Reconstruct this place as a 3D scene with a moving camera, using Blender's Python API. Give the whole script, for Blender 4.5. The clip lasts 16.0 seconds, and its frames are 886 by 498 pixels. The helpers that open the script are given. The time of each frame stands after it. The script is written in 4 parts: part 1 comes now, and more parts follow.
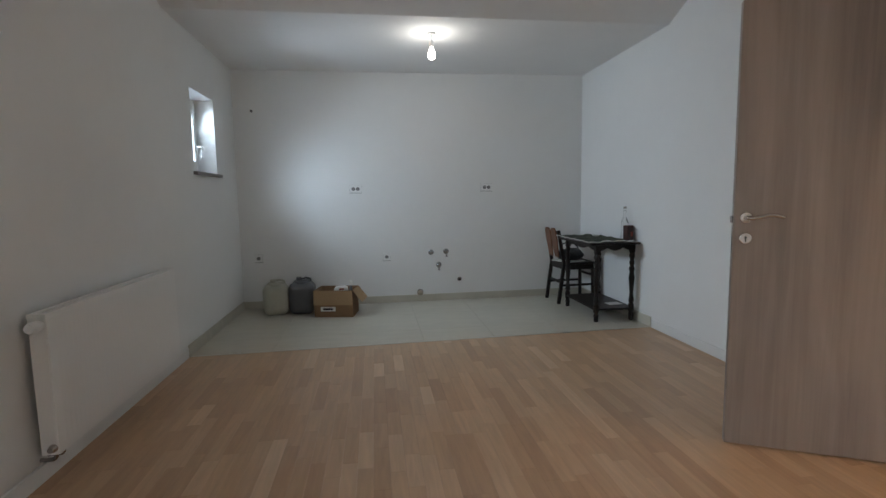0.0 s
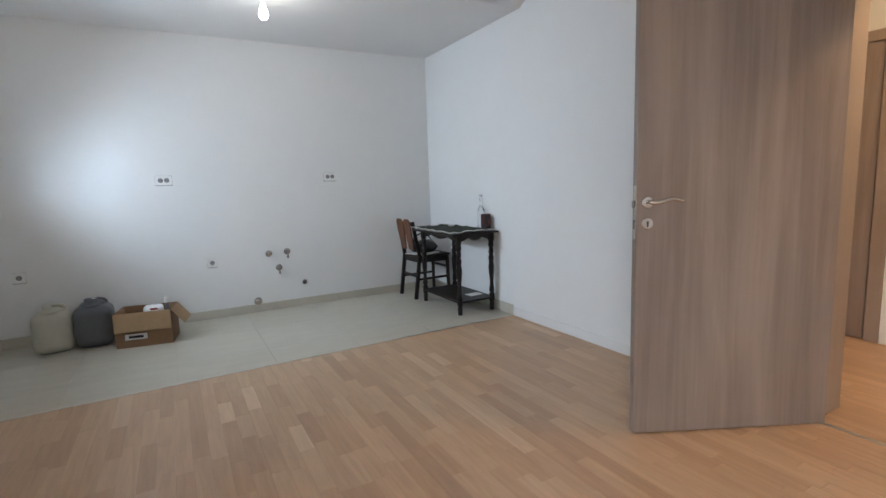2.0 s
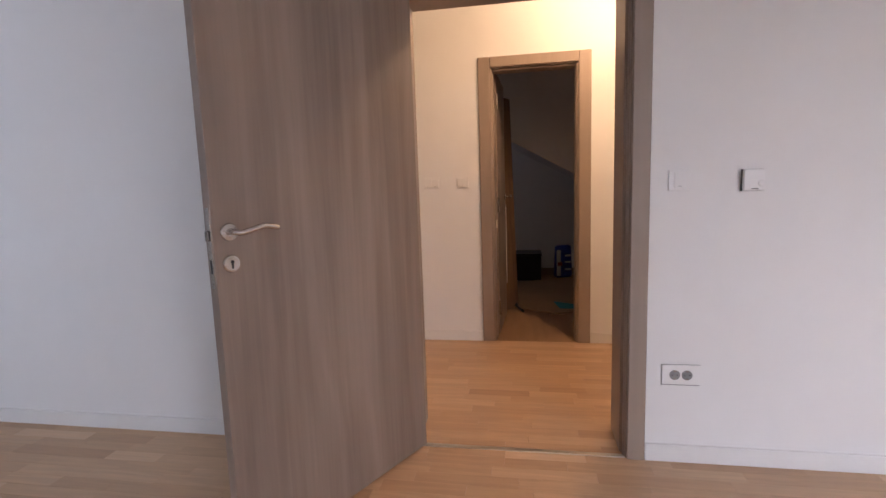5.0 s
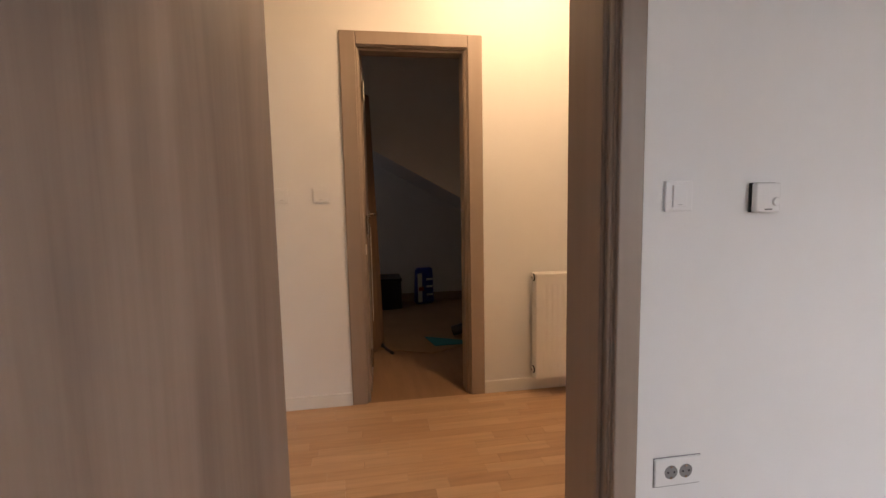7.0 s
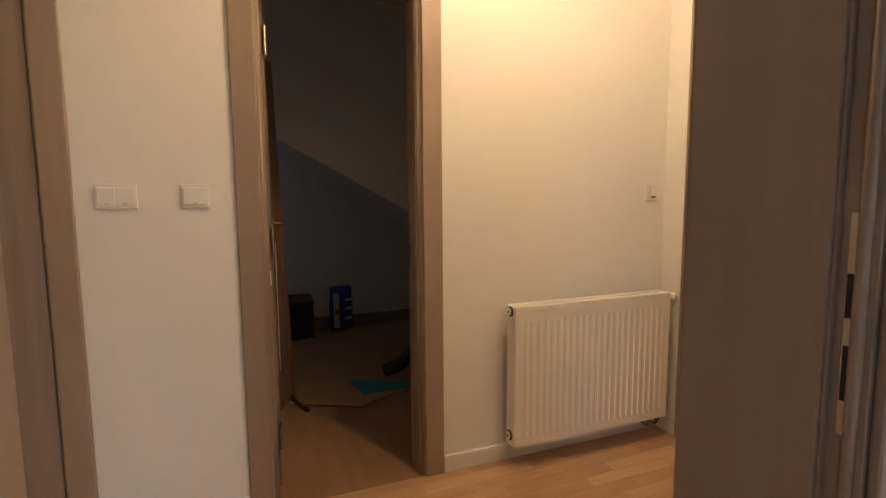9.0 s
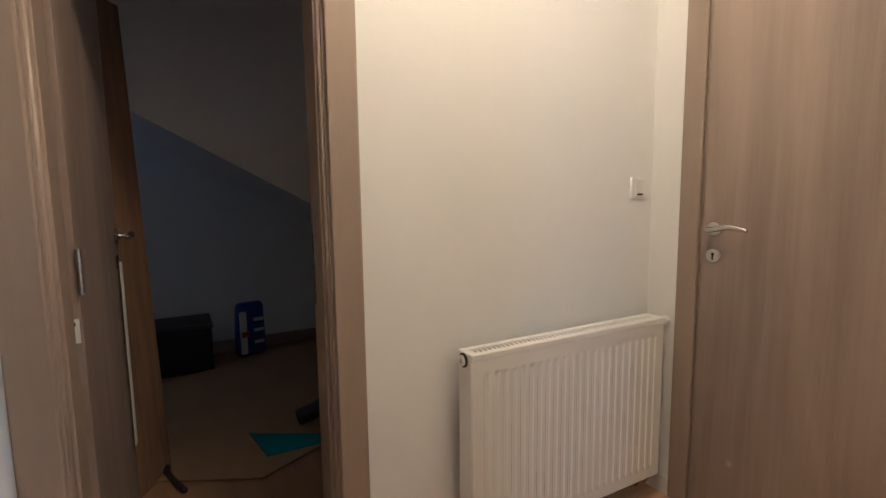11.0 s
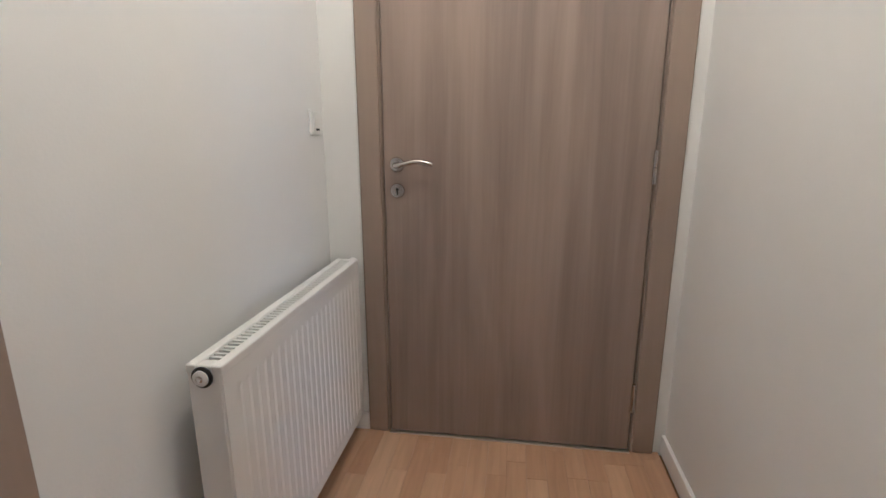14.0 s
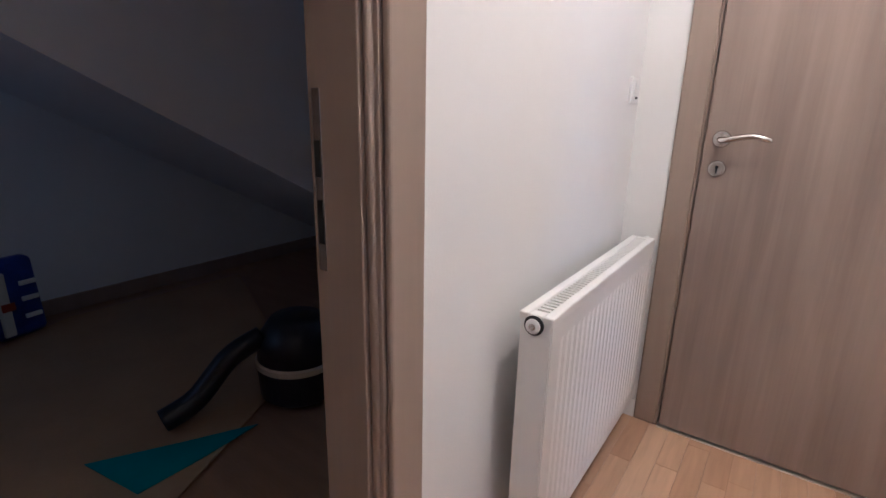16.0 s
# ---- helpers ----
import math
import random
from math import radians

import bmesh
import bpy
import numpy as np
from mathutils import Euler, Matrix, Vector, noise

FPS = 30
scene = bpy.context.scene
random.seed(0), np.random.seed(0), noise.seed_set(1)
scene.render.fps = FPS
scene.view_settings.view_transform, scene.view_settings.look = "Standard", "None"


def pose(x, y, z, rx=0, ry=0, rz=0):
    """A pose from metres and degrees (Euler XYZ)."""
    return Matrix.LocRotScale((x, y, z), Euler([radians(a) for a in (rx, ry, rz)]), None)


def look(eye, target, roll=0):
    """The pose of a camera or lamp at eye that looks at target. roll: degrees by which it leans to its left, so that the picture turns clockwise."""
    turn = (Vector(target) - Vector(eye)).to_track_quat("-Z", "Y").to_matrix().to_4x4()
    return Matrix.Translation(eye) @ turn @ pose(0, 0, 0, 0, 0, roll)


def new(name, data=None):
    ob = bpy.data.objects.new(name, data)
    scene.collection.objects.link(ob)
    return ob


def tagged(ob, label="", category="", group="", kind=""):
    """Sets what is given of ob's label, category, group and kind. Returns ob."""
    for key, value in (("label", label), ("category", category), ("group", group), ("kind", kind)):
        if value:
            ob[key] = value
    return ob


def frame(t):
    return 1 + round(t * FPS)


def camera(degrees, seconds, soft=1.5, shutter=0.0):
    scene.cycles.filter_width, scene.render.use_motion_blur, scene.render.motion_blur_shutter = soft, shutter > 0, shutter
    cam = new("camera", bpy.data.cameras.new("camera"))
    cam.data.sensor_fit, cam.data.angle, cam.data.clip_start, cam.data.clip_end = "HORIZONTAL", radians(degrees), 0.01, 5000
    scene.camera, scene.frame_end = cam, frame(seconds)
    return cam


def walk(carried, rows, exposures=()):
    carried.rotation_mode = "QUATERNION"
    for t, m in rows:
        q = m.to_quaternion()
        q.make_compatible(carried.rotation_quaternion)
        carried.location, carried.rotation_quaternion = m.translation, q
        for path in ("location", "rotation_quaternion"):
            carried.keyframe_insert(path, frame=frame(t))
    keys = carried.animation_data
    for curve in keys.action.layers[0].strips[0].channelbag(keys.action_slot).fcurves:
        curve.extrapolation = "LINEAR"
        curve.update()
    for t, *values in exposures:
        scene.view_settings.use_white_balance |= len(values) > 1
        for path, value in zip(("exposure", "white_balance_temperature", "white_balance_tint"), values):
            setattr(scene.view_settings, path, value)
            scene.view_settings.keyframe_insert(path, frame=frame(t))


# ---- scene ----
cam = camera(84.6, 16.0)
PATH = [
    (0, (0.299, 0.558, 1.176), (0.572, 2.528, 0.965), -1.0),
    (0.5, (0.214, 0.604, 1.174), (0.668, 2.541, 0.962), -0.8),
    (1, (0.222, 0.796, 1.156), (0.853, 2.679, 0.923), -1.0),
    (1.5, (0.162, 0.965, 1.179), (0.915, 2.801, 0.930), -1.8),
    (2, (0.147, 1.104, 1.172), (1.101, 2.842, 0.906), -2.0),
    (2.5, (0.087, 1.246, 1.176), (1.342, 2.780, 0.907), -2.2),
    (3, (0.071, 1.373, 1.196), (1.603, 2.632, 0.936), -2.2),
    (3.5, (0.150, 1.441, 1.190), (1.830, 2.492, 0.922), -2.1),
    (4, (0.326, 1.529, 1.171), (2.134, 2.339, 0.897), -2.1),
    (4.5, (0.495, 1.605, 1.192), (2.386, 2.198, 0.922), -2.1),
    (5, (0.659, 1.669, 1.174), (2.613, 2.010, 0.917), -1.9),
    (5.2, (0.741, 1.705, 1.170), (2.710, 1.946, 0.919), -1.9),
    (7.3, (1.645, 1.962, 1.177), (3.583, 1.512, 0.968), -1.0),
    (7.5, (1.746, 1.972, 1.171), (3.662, 1.442, 0.967), -0.9),
    (7.6, (1.800, 1.978, 1.170), (3.707, 1.405, 0.970), -0.7),
    (8, (2.016, 2.013, 1.189), (3.876, 1.304, 0.994), -0.6),
    (8.2, (2.087, 2.009, 1.187), (3.937, 1.276, 0.985), -0.5),
    (10.5, (2.837, 1.731, 1.176), (4.780, 1.020, 0.958), -0.2),
    (11, (2.949, 1.669, 1.198), (4.762, 0.678, 0.958), -0.7),
    (11.5, (3.061, 1.636, 1.176), (4.702, 0.391, 0.895), -0.8),
    (12, (3.226, 1.593, 1.197), (4.622, 0.081, 0.896), -0.7),
    (12.5, (3.376, 1.585, 1.191), (4.394, -0.206, 0.905), 0.2),
    (13, (3.493, 1.617, 1.204), (4.135, -0.334, 0.872), -0.4),
    (13.5, (3.565, 1.668, 1.185), (3.937, -0.340, 0.796), -0.5),
    (14, (3.552, 1.741, 1.166), (3.848, -0.262, 0.688), -0.1),
    (14.5, (3.535, 1.864, 1.145), (3.911, -0.100, 0.570), 0.3),
    (15, (3.564, 1.901, 1.136), (4.148, 0.000, 0.525), 1.0),
    (15.5, (3.633, 1.877, 1.126), (4.474, 0.072, 0.526), 1.2),
    (16, (3.760, 1.822, 1.133), (4.921, 0.196, 0.561), 1.2),
]
walk(cam, [(t, look(eye, target, roll)) for t, eye, target, roll in PATH],
     exposures=[(0.0, -0.34, 6350, 9), (0.8, 0.42, 6200, 8), (2.5, 0.36, 6300, 14), (3.5, 0.26, 6350, 20), (5.0, 0.1, 6350, 24), (7.3, -0.1, 6800, 16), (8.2, -0.13, 7050, 14),
                (10.3, -0.05, 5150, 7), (11.0, 0.0, 4850, 5), (12.5, 0.05, 4300, 4), (14.0, 0.10, 4200, 3), (14.8, 0.27, 4200, 11), (15.5, 0.34, 4170, 12), (16.0, 0.56, 4150, 12)])

# ---- world, sun and large lights ----
world = bpy.data.worlds.new("world")
scene.world = world
world.use_nodes = True
wn = world.node_tree.nodes
sky = wn.new("ShaderNodeTexSky")
sky.sky_type, sky.sun_disc = "NISHITA", False
sky.sun_elevation, sky.sun_rotation = radians(38), radians(200)
wn["Background"].inputs["Strength"].default_value = 0.15
world.node_tree.links.new(sky.outputs[0], wn["Background"].inputs["Color"])

LEFT_PANE = -1.36


def lamp(name, kind, m, energy, color, size=0.1, size_y=None):
    d = bpy.data.lights.new(name, kind)
    d.energy, d.color = energy, color
    if kind == "AREA":
        d.shape, d.size, d.size_y = "RECTANGLE", size, size_y or size
    else:
        d.shadow_soft_size = size
    ob = new(name, d)
    ob.matrix_basis = m
    return ob


lamp("sun", "SUN", look((0, 0, 5), (-1.2, 3.0, 2.4)), 1.0, (1.0, 0.96, 0.9)).data.angle = radians(12)
lamp("daylight_west", "AREA", pose(LEFT_PANE - 0.75, -0.9, 2.55, 0, -50, 0), 285, (0.86, 0.93, 1.0), 1.2, 2.0)
lamp("daylight_side", "AREA", look((LEFT_PANE, 5.09, 1.75), (2.7, 4.5, 0.6)), 27, (0.70, 0.85, 1.0), 0.56, 0.54).data.spread = radians(115)
lamp("skylight_side", "AREA", look((LEFT_PANE - 0.02, 5.07, 1.78), (-0.5, 6.02, 1.22)), 1.3, (0.68, 0.84, 1.0), 0.4, 0.4).data.spread = radians(52)
lamp("daylight_storage", "AREA", pose(6.1, 3.24, 1.6, 90, 0, 180), 0.70, (0.86, 0.91, 1.0), 0.6, 0.6)
lamp("kitchen_bulb_light", "POINT", pose(0.81, 4.73, 2.355), 3.6, (1.0, 0.97, 0.90), 0.035)
lamp("hall_lamp_light", "POINT", pose(3.55, 1.05, 2.47), 36, (1.0, 0.66, 0.36), 0.06)


# ---- materials ----
def material(name, color, rough=0.5, metal=0.0, vary=0.06, scale=6.0, bump=0.0, bump_scale=80.0, stretch=(1, 1, 1), specular=0.5):
    m = bpy.data.materials.new(name)
    m.use_nodes = True
    nt = m.node_tree
    b = nt.nodes["Principled BSDF"]
    b.inputs["Roughness"].default_value, b.inputs["Metallic"].default_value = rough, metal
    b.inputs["Specular IOR Level"].default_value = specular
    co = nt.nodes.new("ShaderNodeTexCoord")
    mp = nt.nodes.new("ShaderNodeMapping")
    mp.inputs["Scale"].default_value = stretch
    nt.links.new(co.outputs["Object"], mp.inputs["Vector"])
    n1, n2 = nt.nodes.new("ShaderNodeTexNoise"), nt.nodes.new("ShaderNodeTexNoise")
    n1.inputs["Scale"].default_value, n2.inputs["Scale"].default_value = scale, scale * 9
    n1.inputs["Detail"].default_value = 5
    for n in (n1, n2):
        nt.links.new(mp.outputs[0], n.inputs["Vector"])
    mix = nt.nodes.new("ShaderNodeMath")
    mix.operation = "MULTIPLY_ADD"
    mix.inputs[1].default_value = 0.35
    nt.links.new(n2.outputs["Fac"], mix.inputs[0])
    nt.links.new(n1.outputs["Fac"], mix.inputs[2])
    ramp = nt.nodes.new("ShaderNodeValToRGB")
    ramp.color_ramp.elements[0].position, ramp.color_ramp.elements[1].position = 0.42, 0.92
    lo, hi = [max(0.0, c * (1 - vary)) for c in color], [min(1.0, c * (1 + vary)) for c in color]
    ramp.color_ramp.elements[0].color, ramp.color_ramp.elements[1].color = (*lo, 1), (*hi, 1)
    nt.links.new(mix.outputs[0], ramp.inputs["Fac"])
    nt.links.new(ramp.outputs[0], b.inputs["Base Color"])
    if bump:
        n3 = nt.nodes.new("ShaderNodeTexNoise")
        n3.inputs["Scale"].default_value, n3.inputs["Detail"].default_value = bump_scale, 3
        nt.links.new(mp.outputs[0], n3.inputs["Vector"])
        bp = nt.nodes.new("ShaderNodeBump")
        bp.inputs["Strength"].default_value, bp.inputs["Distance"].default_value = bump, 0.004
        nt.links.new(n3.outputs["Fac"], bp.inputs["Height"])
        nt.links.new(bp.outputs[0], b.inputs["Normal"])
    return m


def parquet(name, per_island):
    """Oiled oak strips: a tone for each strip, long grain along y."""
    m = bpy.data.materials.new(name)
    m.use_nodes = True
    nt = m.node_tree
    b = nt.nodes["Principled BSDF"]
    b.inputs["Roughness"].default_value = 0.36
    co = nt.nodes.new("ShaderNodeNewGeometry")
    if per_island:
        rnd = co.outputs["Random Per Island"]
    else:
        rnd = nt.nodes.new("ShaderNodeObjectInfo").outputs["Random"]
    ramp = nt.nodes.new("ShaderNodeValToRGB")
    e = ramp.color_ramp.elements
    e[0].color, e[1].color = (0.42, 0.26, 0.152, 1), (0.64, 0.45, 0.295, 1)
    for p, c in ((0.08, (0.470, 0.292, 0.170, 1)), (0.5, (0.515, 0.328, 0.195, 1)), (0.92, (0.560, 0.365, 0.222, 1))):
        e.new(p).color = c
    nt.links.new(rnd, ramp.inputs["Fac"])
    mp = nt.nodes.new("ShaderNodeMapping")
    mp.inputs["Scale"].default_value = (26, 2.2, 26)
    off = nt.nodes.new("ShaderNodeVectorMath")
    off.operation = "SCALE"
    off.inputs[0].default_value = (13, 7, 3)
    nt.links.new(rnd, off.inputs["Scale"])
    nt.links.new(off.outputs[0], mp.inputs["Location"])
    nt.links.new(co.outputs["Position"], mp.inputs["Vector"])
    n = nt.nodes.new("ShaderNodeTexNoise")
    n.inputs["Scale"].default_value, n.inputs["Detail"].default_value, n.inputs["Distortion"].default_value = 1.6, 6, 0.6
    nt.links.new(mp.outputs[0], n.inputs["Vector"])
    hs = nt.nodes.new("ShaderNodeHueSaturation")
    mr = nt.nodes.new("ShaderNodeMapRange")
    mr.inputs["To Min"].default_value, mr.inputs["To Max"].default_value = 0.74, 1.24
    nt.links.new(n.outputs["Fac"], mr.inputs["Value"])
    nt.links.new(mr.outputs[0], hs.inputs["Value"])
    nt.links.new(ramp.outputs[0], hs.inputs["Color"])
    nt.links.new(hs.outputs[0], b.inputs["Base Color"])
    rr = nt.nodes.new("ShaderNodeMapRange")
    rr.inputs["To Min"].default_value, rr.inputs["To Max"].default_value = 0.28, 0.48
    nt.links.new(n.outputs["Fac"], rr.inputs["Value"])
    nt.links.new(rr.outputs[0], b.inputs["Roughness"])
    bp = nt.nodes.new("ShaderNodeBump")
    bp.inputs["Strength"].default_value, bp.inputs["Distance"].default_value = 0.12, 0.002
    nt.links.new(n.outputs["Fac"], bp.inputs["Height"])
    nt.links.new(bp.outputs[0], b.inputs["Normal"])
    return m


def laminate(name, color, low=0.76, high=1.22):
    """Grey-brown door laminate with long upright grain."""
    m = bpy.data.materials.new(name)
    m.use_nodes = True
    nt = m.node_tree
    b = nt.nodes["Principled BSDF"]
    b.inputs["Roughness"].default_value = 0.42
    co = nt.nodes.new("ShaderNodeTexCoord")
    total = None
    for sx, sz, sc, w in ((5.5, 0.7, 1.0, 0.56), (17, 0.9, 1.0, 0.32), (85, 1.6, 1.0, 0.12)):
        mp = nt.nodes.new("ShaderNodeMapping")
        mp.inputs["Scale"].default_value = (sx, sx, sz)
        n = nt.nodes.new("ShaderNodeTexNoise")
        n.inputs["Scale"].default_value, n.inputs["Detail"].default_value, n.inputs["Distortion"].default_value = sc, 4, 0.7
        nt.links.new(co.outputs["Object"], mp.inputs["Vector"])
        nt.links.new(mp.outputs[0], n.inputs["Vector"])
        mu = nt.nodes.new("ShaderNodeMath")
        mu.operation = "MULTIPLY_ADD"
        mu.inputs[1].default_value = w
        mu.inputs[2].default_value = 0.0
        nt.links.new(n.outputs["Fac"], mu.inputs[0])
        if total:
            nt.links.new(total, mu.inputs[2])
        total = mu.outputs[0]
    ramp = nt.nodes.new("ShaderNodeValToRGB")
    e = ramp.color_ramp.elements
    e[0].position, e[1].position = 0.38, 0.62
    e[0].color, e[1].color = (*[c * low for c in color], 1), (*[c * high for c in color], 1)
    nt.links.new(total, ramp.inputs["Fac"])
    nt.links.new(ramp.outputs[0], b.inputs["Base Color"])
    bp = nt.nodes.new("ShaderNodeBump")
    bp.inputs["Strength"].default_value, bp.inputs["Distance"].default_value = 0.08, 0.001
    nt.links.new(total, bp.inputs["Height"])
    nt.links.new(bp.outputs[0], b.inputs["Normal"])
    return m


def emitter(name, color, strength):
    m = bpy.data.materials.new(name)
    m.use_nodes = True
    b = m.node_tree.nodes["Principled BSDF"]
    b.inputs["Base Color"].default_value = (*color, 1)
    b.inputs["Emission Color"].default_value, b.inputs["Emission Strength"].default_value = (*color, 1), strength
    return m


def glass(name, color=(1, 1, 1), rough=0.0):
    m = bpy.data.materials.new(name)
    m.use_nodes = True
    b = m.node_tree.nodes["Principled BSDF"]
    b.inputs["Base Color"].default_value, b.inputs["Roughness"].default_value = (*color, 1), rough
    b.inputs["Transmission Weight"].default_value, b.inputs["IOR"].default_value = 1.0, 1.45
    return m


WALL = material("wall_paint", (0.80, 0.80, 0.79), 0.85, vary=0.018, scale=1.3, bump=0.10, bump_scale=140)
CEIL = material("ceiling_paint", (0.80, 0.79, 0.78), 0.9, vary=0.02, scale=1.5, bump=0.10, bump_scale=120)
SKIRT = material("white_skirting", (0.78, 0.78, 0.77), 0.45, vary=0.02)
TILE = material("greige_tile", (0.53, 0.495, 0.415), 0.40, vary=0.07, scale=3.0, bump=0.03, bump_scale=60, stretch=(1, 3.5, 1))
GROUT = material("tile_grout", (0.49, 0.455, 0.38), 0.8, vary=0.1, scale=20)
SUBFLOOR = material("parquet_joint", (0.24, 0.145, 0.08), 0.8)
OAK_PIECE, OAK_FIELD = parquet("oak_strip", False), parquet("oak_strips_joined", True)
DOOR = laminate("door_laminate", (0.268, 0.207, 0.172))
CASING = laminate("casing_laminate", (0.31, 0.242, 0.195), 0.92, 1.07)
SEAL = material("brown_rubber_seal", (0.05, 0.04, 0.033), 0.7)
STEEL = material("brushed_nickel", (0.52, 0.49, 0.46), 0.26, 1.0, vary=0.05, scale=30)
CHROME = material("chrome", (0.40, 0.40, 0.41), 0.14, 1.0, vary=0.02)
ENAMEL = material("radiator_enamel", (0.82, 0.815, 0.80), 0.32, vary=0.012, scale=2)
PVC = material("white_plastic", (0.80, 0.80, 0.79), 0.35, vary=0.012)
DARK = material("dark_slot", (0.012, 0.012, 0.013), 0.6)
METALTRIM = material("aluminium_trim", (0.66, 0.63, 0.57), 0.35, 1.0, vary=0.05)
STONE = material("grey_sill_stone", (0.22, 0.20, 0.19), 0.5, vary=0.3, scale=40)
DARKWOOD = material("dark_stained_wood", (0.014, 0.009, 0.007), 0.42, specular=0.3, vary=0.35, scale=8, bump=0.1, stretch=(1, 1, 6))
PLY = material("varnished_plywood", (0.15, 0.055, 0.021), 0.32, vary=0.5, scale=5, stretch=(8, 8, 1))
CARD = material("cardboard", (0.36, 0.235, 0.125), 0.85, vary=0.08, scale=5, bump=0.08, bump_scale=50, stretch=(1, 1, 4))
CARD_DARK = material("printed_cardboard", (0.25, 0.145, 0.075), 0.85, vary=0.1, scale=5)
PAPER = material("white_paper", (0.78, 0.77, 0.74), 0.8, vary=0.05)
CAN_PALE = material("pale_canister", (0.47, 0.46, 0.38), 0.4, vary=0.10, scale=3)
CAN_GREY = material("grey_canister", (0.11, 0.115, 0.125), 0.38, vary=0.15, scale=3)
CLOTH = material("green_tablecloth", (0.030, 0.038, 0.022), 0.95, vary=0.75, scale=22, bump=0.3, bump_scale=120)
CLOTH_EDGE = material("cloth_hem", (0.72, 0.71, 0.66), 0.9, vary=0.1)
BLACK = material("black_plastic", (0.012, 0.012, 0.015), 0.4, vary=0.2)
BLACKBAG = material("black_leatherette", (0.015, 0.014, 0.014), 0.45, vary=0.3, bump=0.2)
CREAM = material("cream_band", (0.62, 0.50, 0.36), 0.5)
TEAL = material("teal_underlay", (0.012, 0.20, 0.235), 0.8, vary=0.1, scale=8)
BLUEBAG = material("blue_sack", (0.025, 0.05, 0.32), 0.5, vary=0.4, scale=9)
RED = material("red_print", (0.30, 0.05, 0.03), 0.5)
GLASS = glass("clear_glass")
PANE = glass("window_glass")
WINE = material("red_brown_tin", (0.045, 0.012, 0.009), 0.35, vary=0.3, scale=12)
BULB = emitter("lit_bulb", (1.0, 0.95, 0.85), 14)
HALLBULB = emitter("lit_hall_bulb", (1.0, 0.72, 0.42), 20)

PANEL_WOOD = material("raw_brown_wood", (0.20, 0.115, 0.065), 0.6, vary=0.3, scale=3, stretch=(10, 10, 1))


# ---- mesh helpers ----
def part(name, bm, mat, parent=None, label="", m=None, smooth=False):
    me = bpy.data.meshes.new(name)
    if smooth:
        for f in bm.faces:
            f.smooth = True
    bm.to_mesh(me)
    bm.free()
    me.materials.append(mat)
    ob = new(name, me)
    if m is not None:
        ob.matrix_basis = m
    if parent is not None:
        ob.parent = parent
    if label:
        ob["label"] = label
    return ob


def thing(name, m, label, category, group="", kind=""):
    ob = new(name)
    ob.empty_display_size = 0.1
    ob.matrix_basis = m
    return tagged(ob, label, category, group, kind)


def box(x0, x1, y0, y1, z0, z1, bevel=0.0, seg=2, bm=None):
    own = bmesh.new()
    bmesh.ops.create_cube(own, size=1, matrix=Matrix.LocRotScale(((x0 + x1) / 2, (y0 + y1) / 2, (z0 + z1) / 2), None, (abs(x1 - x0), abs(y1 - y0), abs(z1 - z0))))
    if bevel:
        bmesh.ops.bevel(own, geom=own.edges[:], offset=bevel, segments=seg, profile=0.5, affect="EDGES")
    return join(bm, own)


def join(bm, other):
    if bm is None:
        return other
    me = bpy.data.meshes.new("tmp")
    other.to_mesh(me)
    other.free()
    bm.from_mesh(me)
    bpy.data.meshes.remove(me)
    return bm


def lathe(profile, m=None, seg=20, bm=None):
    """Turned shape round z from (radius, height) pairs."""
    own = bmesh.new()
    rings = [[own.verts.new((r * math.cos(2 * math.pi * k / seg), r * math.sin(2 * math.pi * k / seg), z)) for k in range(seg)] for r, z in profile]
    for a, b in zip(rings, rings[1:]):
        for k in range(seg):
            own.faces.new((a[k], a[(k + 1) % seg], b[(k + 1) % seg], b[k]))
    own.faces.new(rings[0][::-1])
    own.faces.new(rings[-1])
    bmesh.ops.recalc_face_normals(own, faces=own.faces[:])
    if m is not None:
        own.transform(m)
    return join(bm, own)


def tube(points, radius, seg=10, bm=None, flat=1.0):
    """A round bar along points; radius a number or one for each point."""
    own = bmesh.new()
    pts = [Vector(p) for p in points]
    rings = []
    for i, p in enumerate(pts):
        d = (pts[min(i + 1, len(pts) - 1)] - pts[max(i - 1, 0)]).normalized()
        side = d.cross(Vector((0, 0, 1)))
        side = side.normalized() if side.length > 0.05 else Vector((1, 0, 0))
        up = side.cross(d)
        r = radius[i] if isinstance(radius, (list, tuple)) else radius
        rings.append([own.verts.new(p + side * (r * math.cos(2 * math.pi * k / seg)) + up * (r * flat * math.sin(2 * math.pi * k / seg))) for k in range(seg)])
    for a, b in zip(rings, rings[1:]):
        for k in range(seg):
            own.faces.new((a[k], a[(k + 1) % seg], b[(k + 1) % seg], b[k]))
    own.faces.new(rings[0][::-1])
    own.faces.new(rings[-1])
    bmesh.ops.recalc_face_normals(own, faces=own.faces[:])
    return join(bm, own)


def prism(outline, y0, y1, bevel=0.0):
    """An outline in x, z pushed from y0 to y1."""
    own = bmesh.new()
    a = [own.verts.new((x, y0, z)) for x, z in outline]
    b = [own.verts.new((x, y1, z)) for x, z in outline]
    n = len(outline)
    own.faces.new(a)
    own.faces.new(b[::-1])
    for k in range(n):
        own.faces.new((a[k], b[k], b[(k + 1) % n], a[(k + 1) % n]))
    bmesh.ops.recalc_face_normals(own, faces=own.faces[:])
    if bevel:
        bmesh.ops.bevel(own, geom=own.edges[:], offset=bevel, segments=2, profile=0.5, affect="EDGES")
    return own


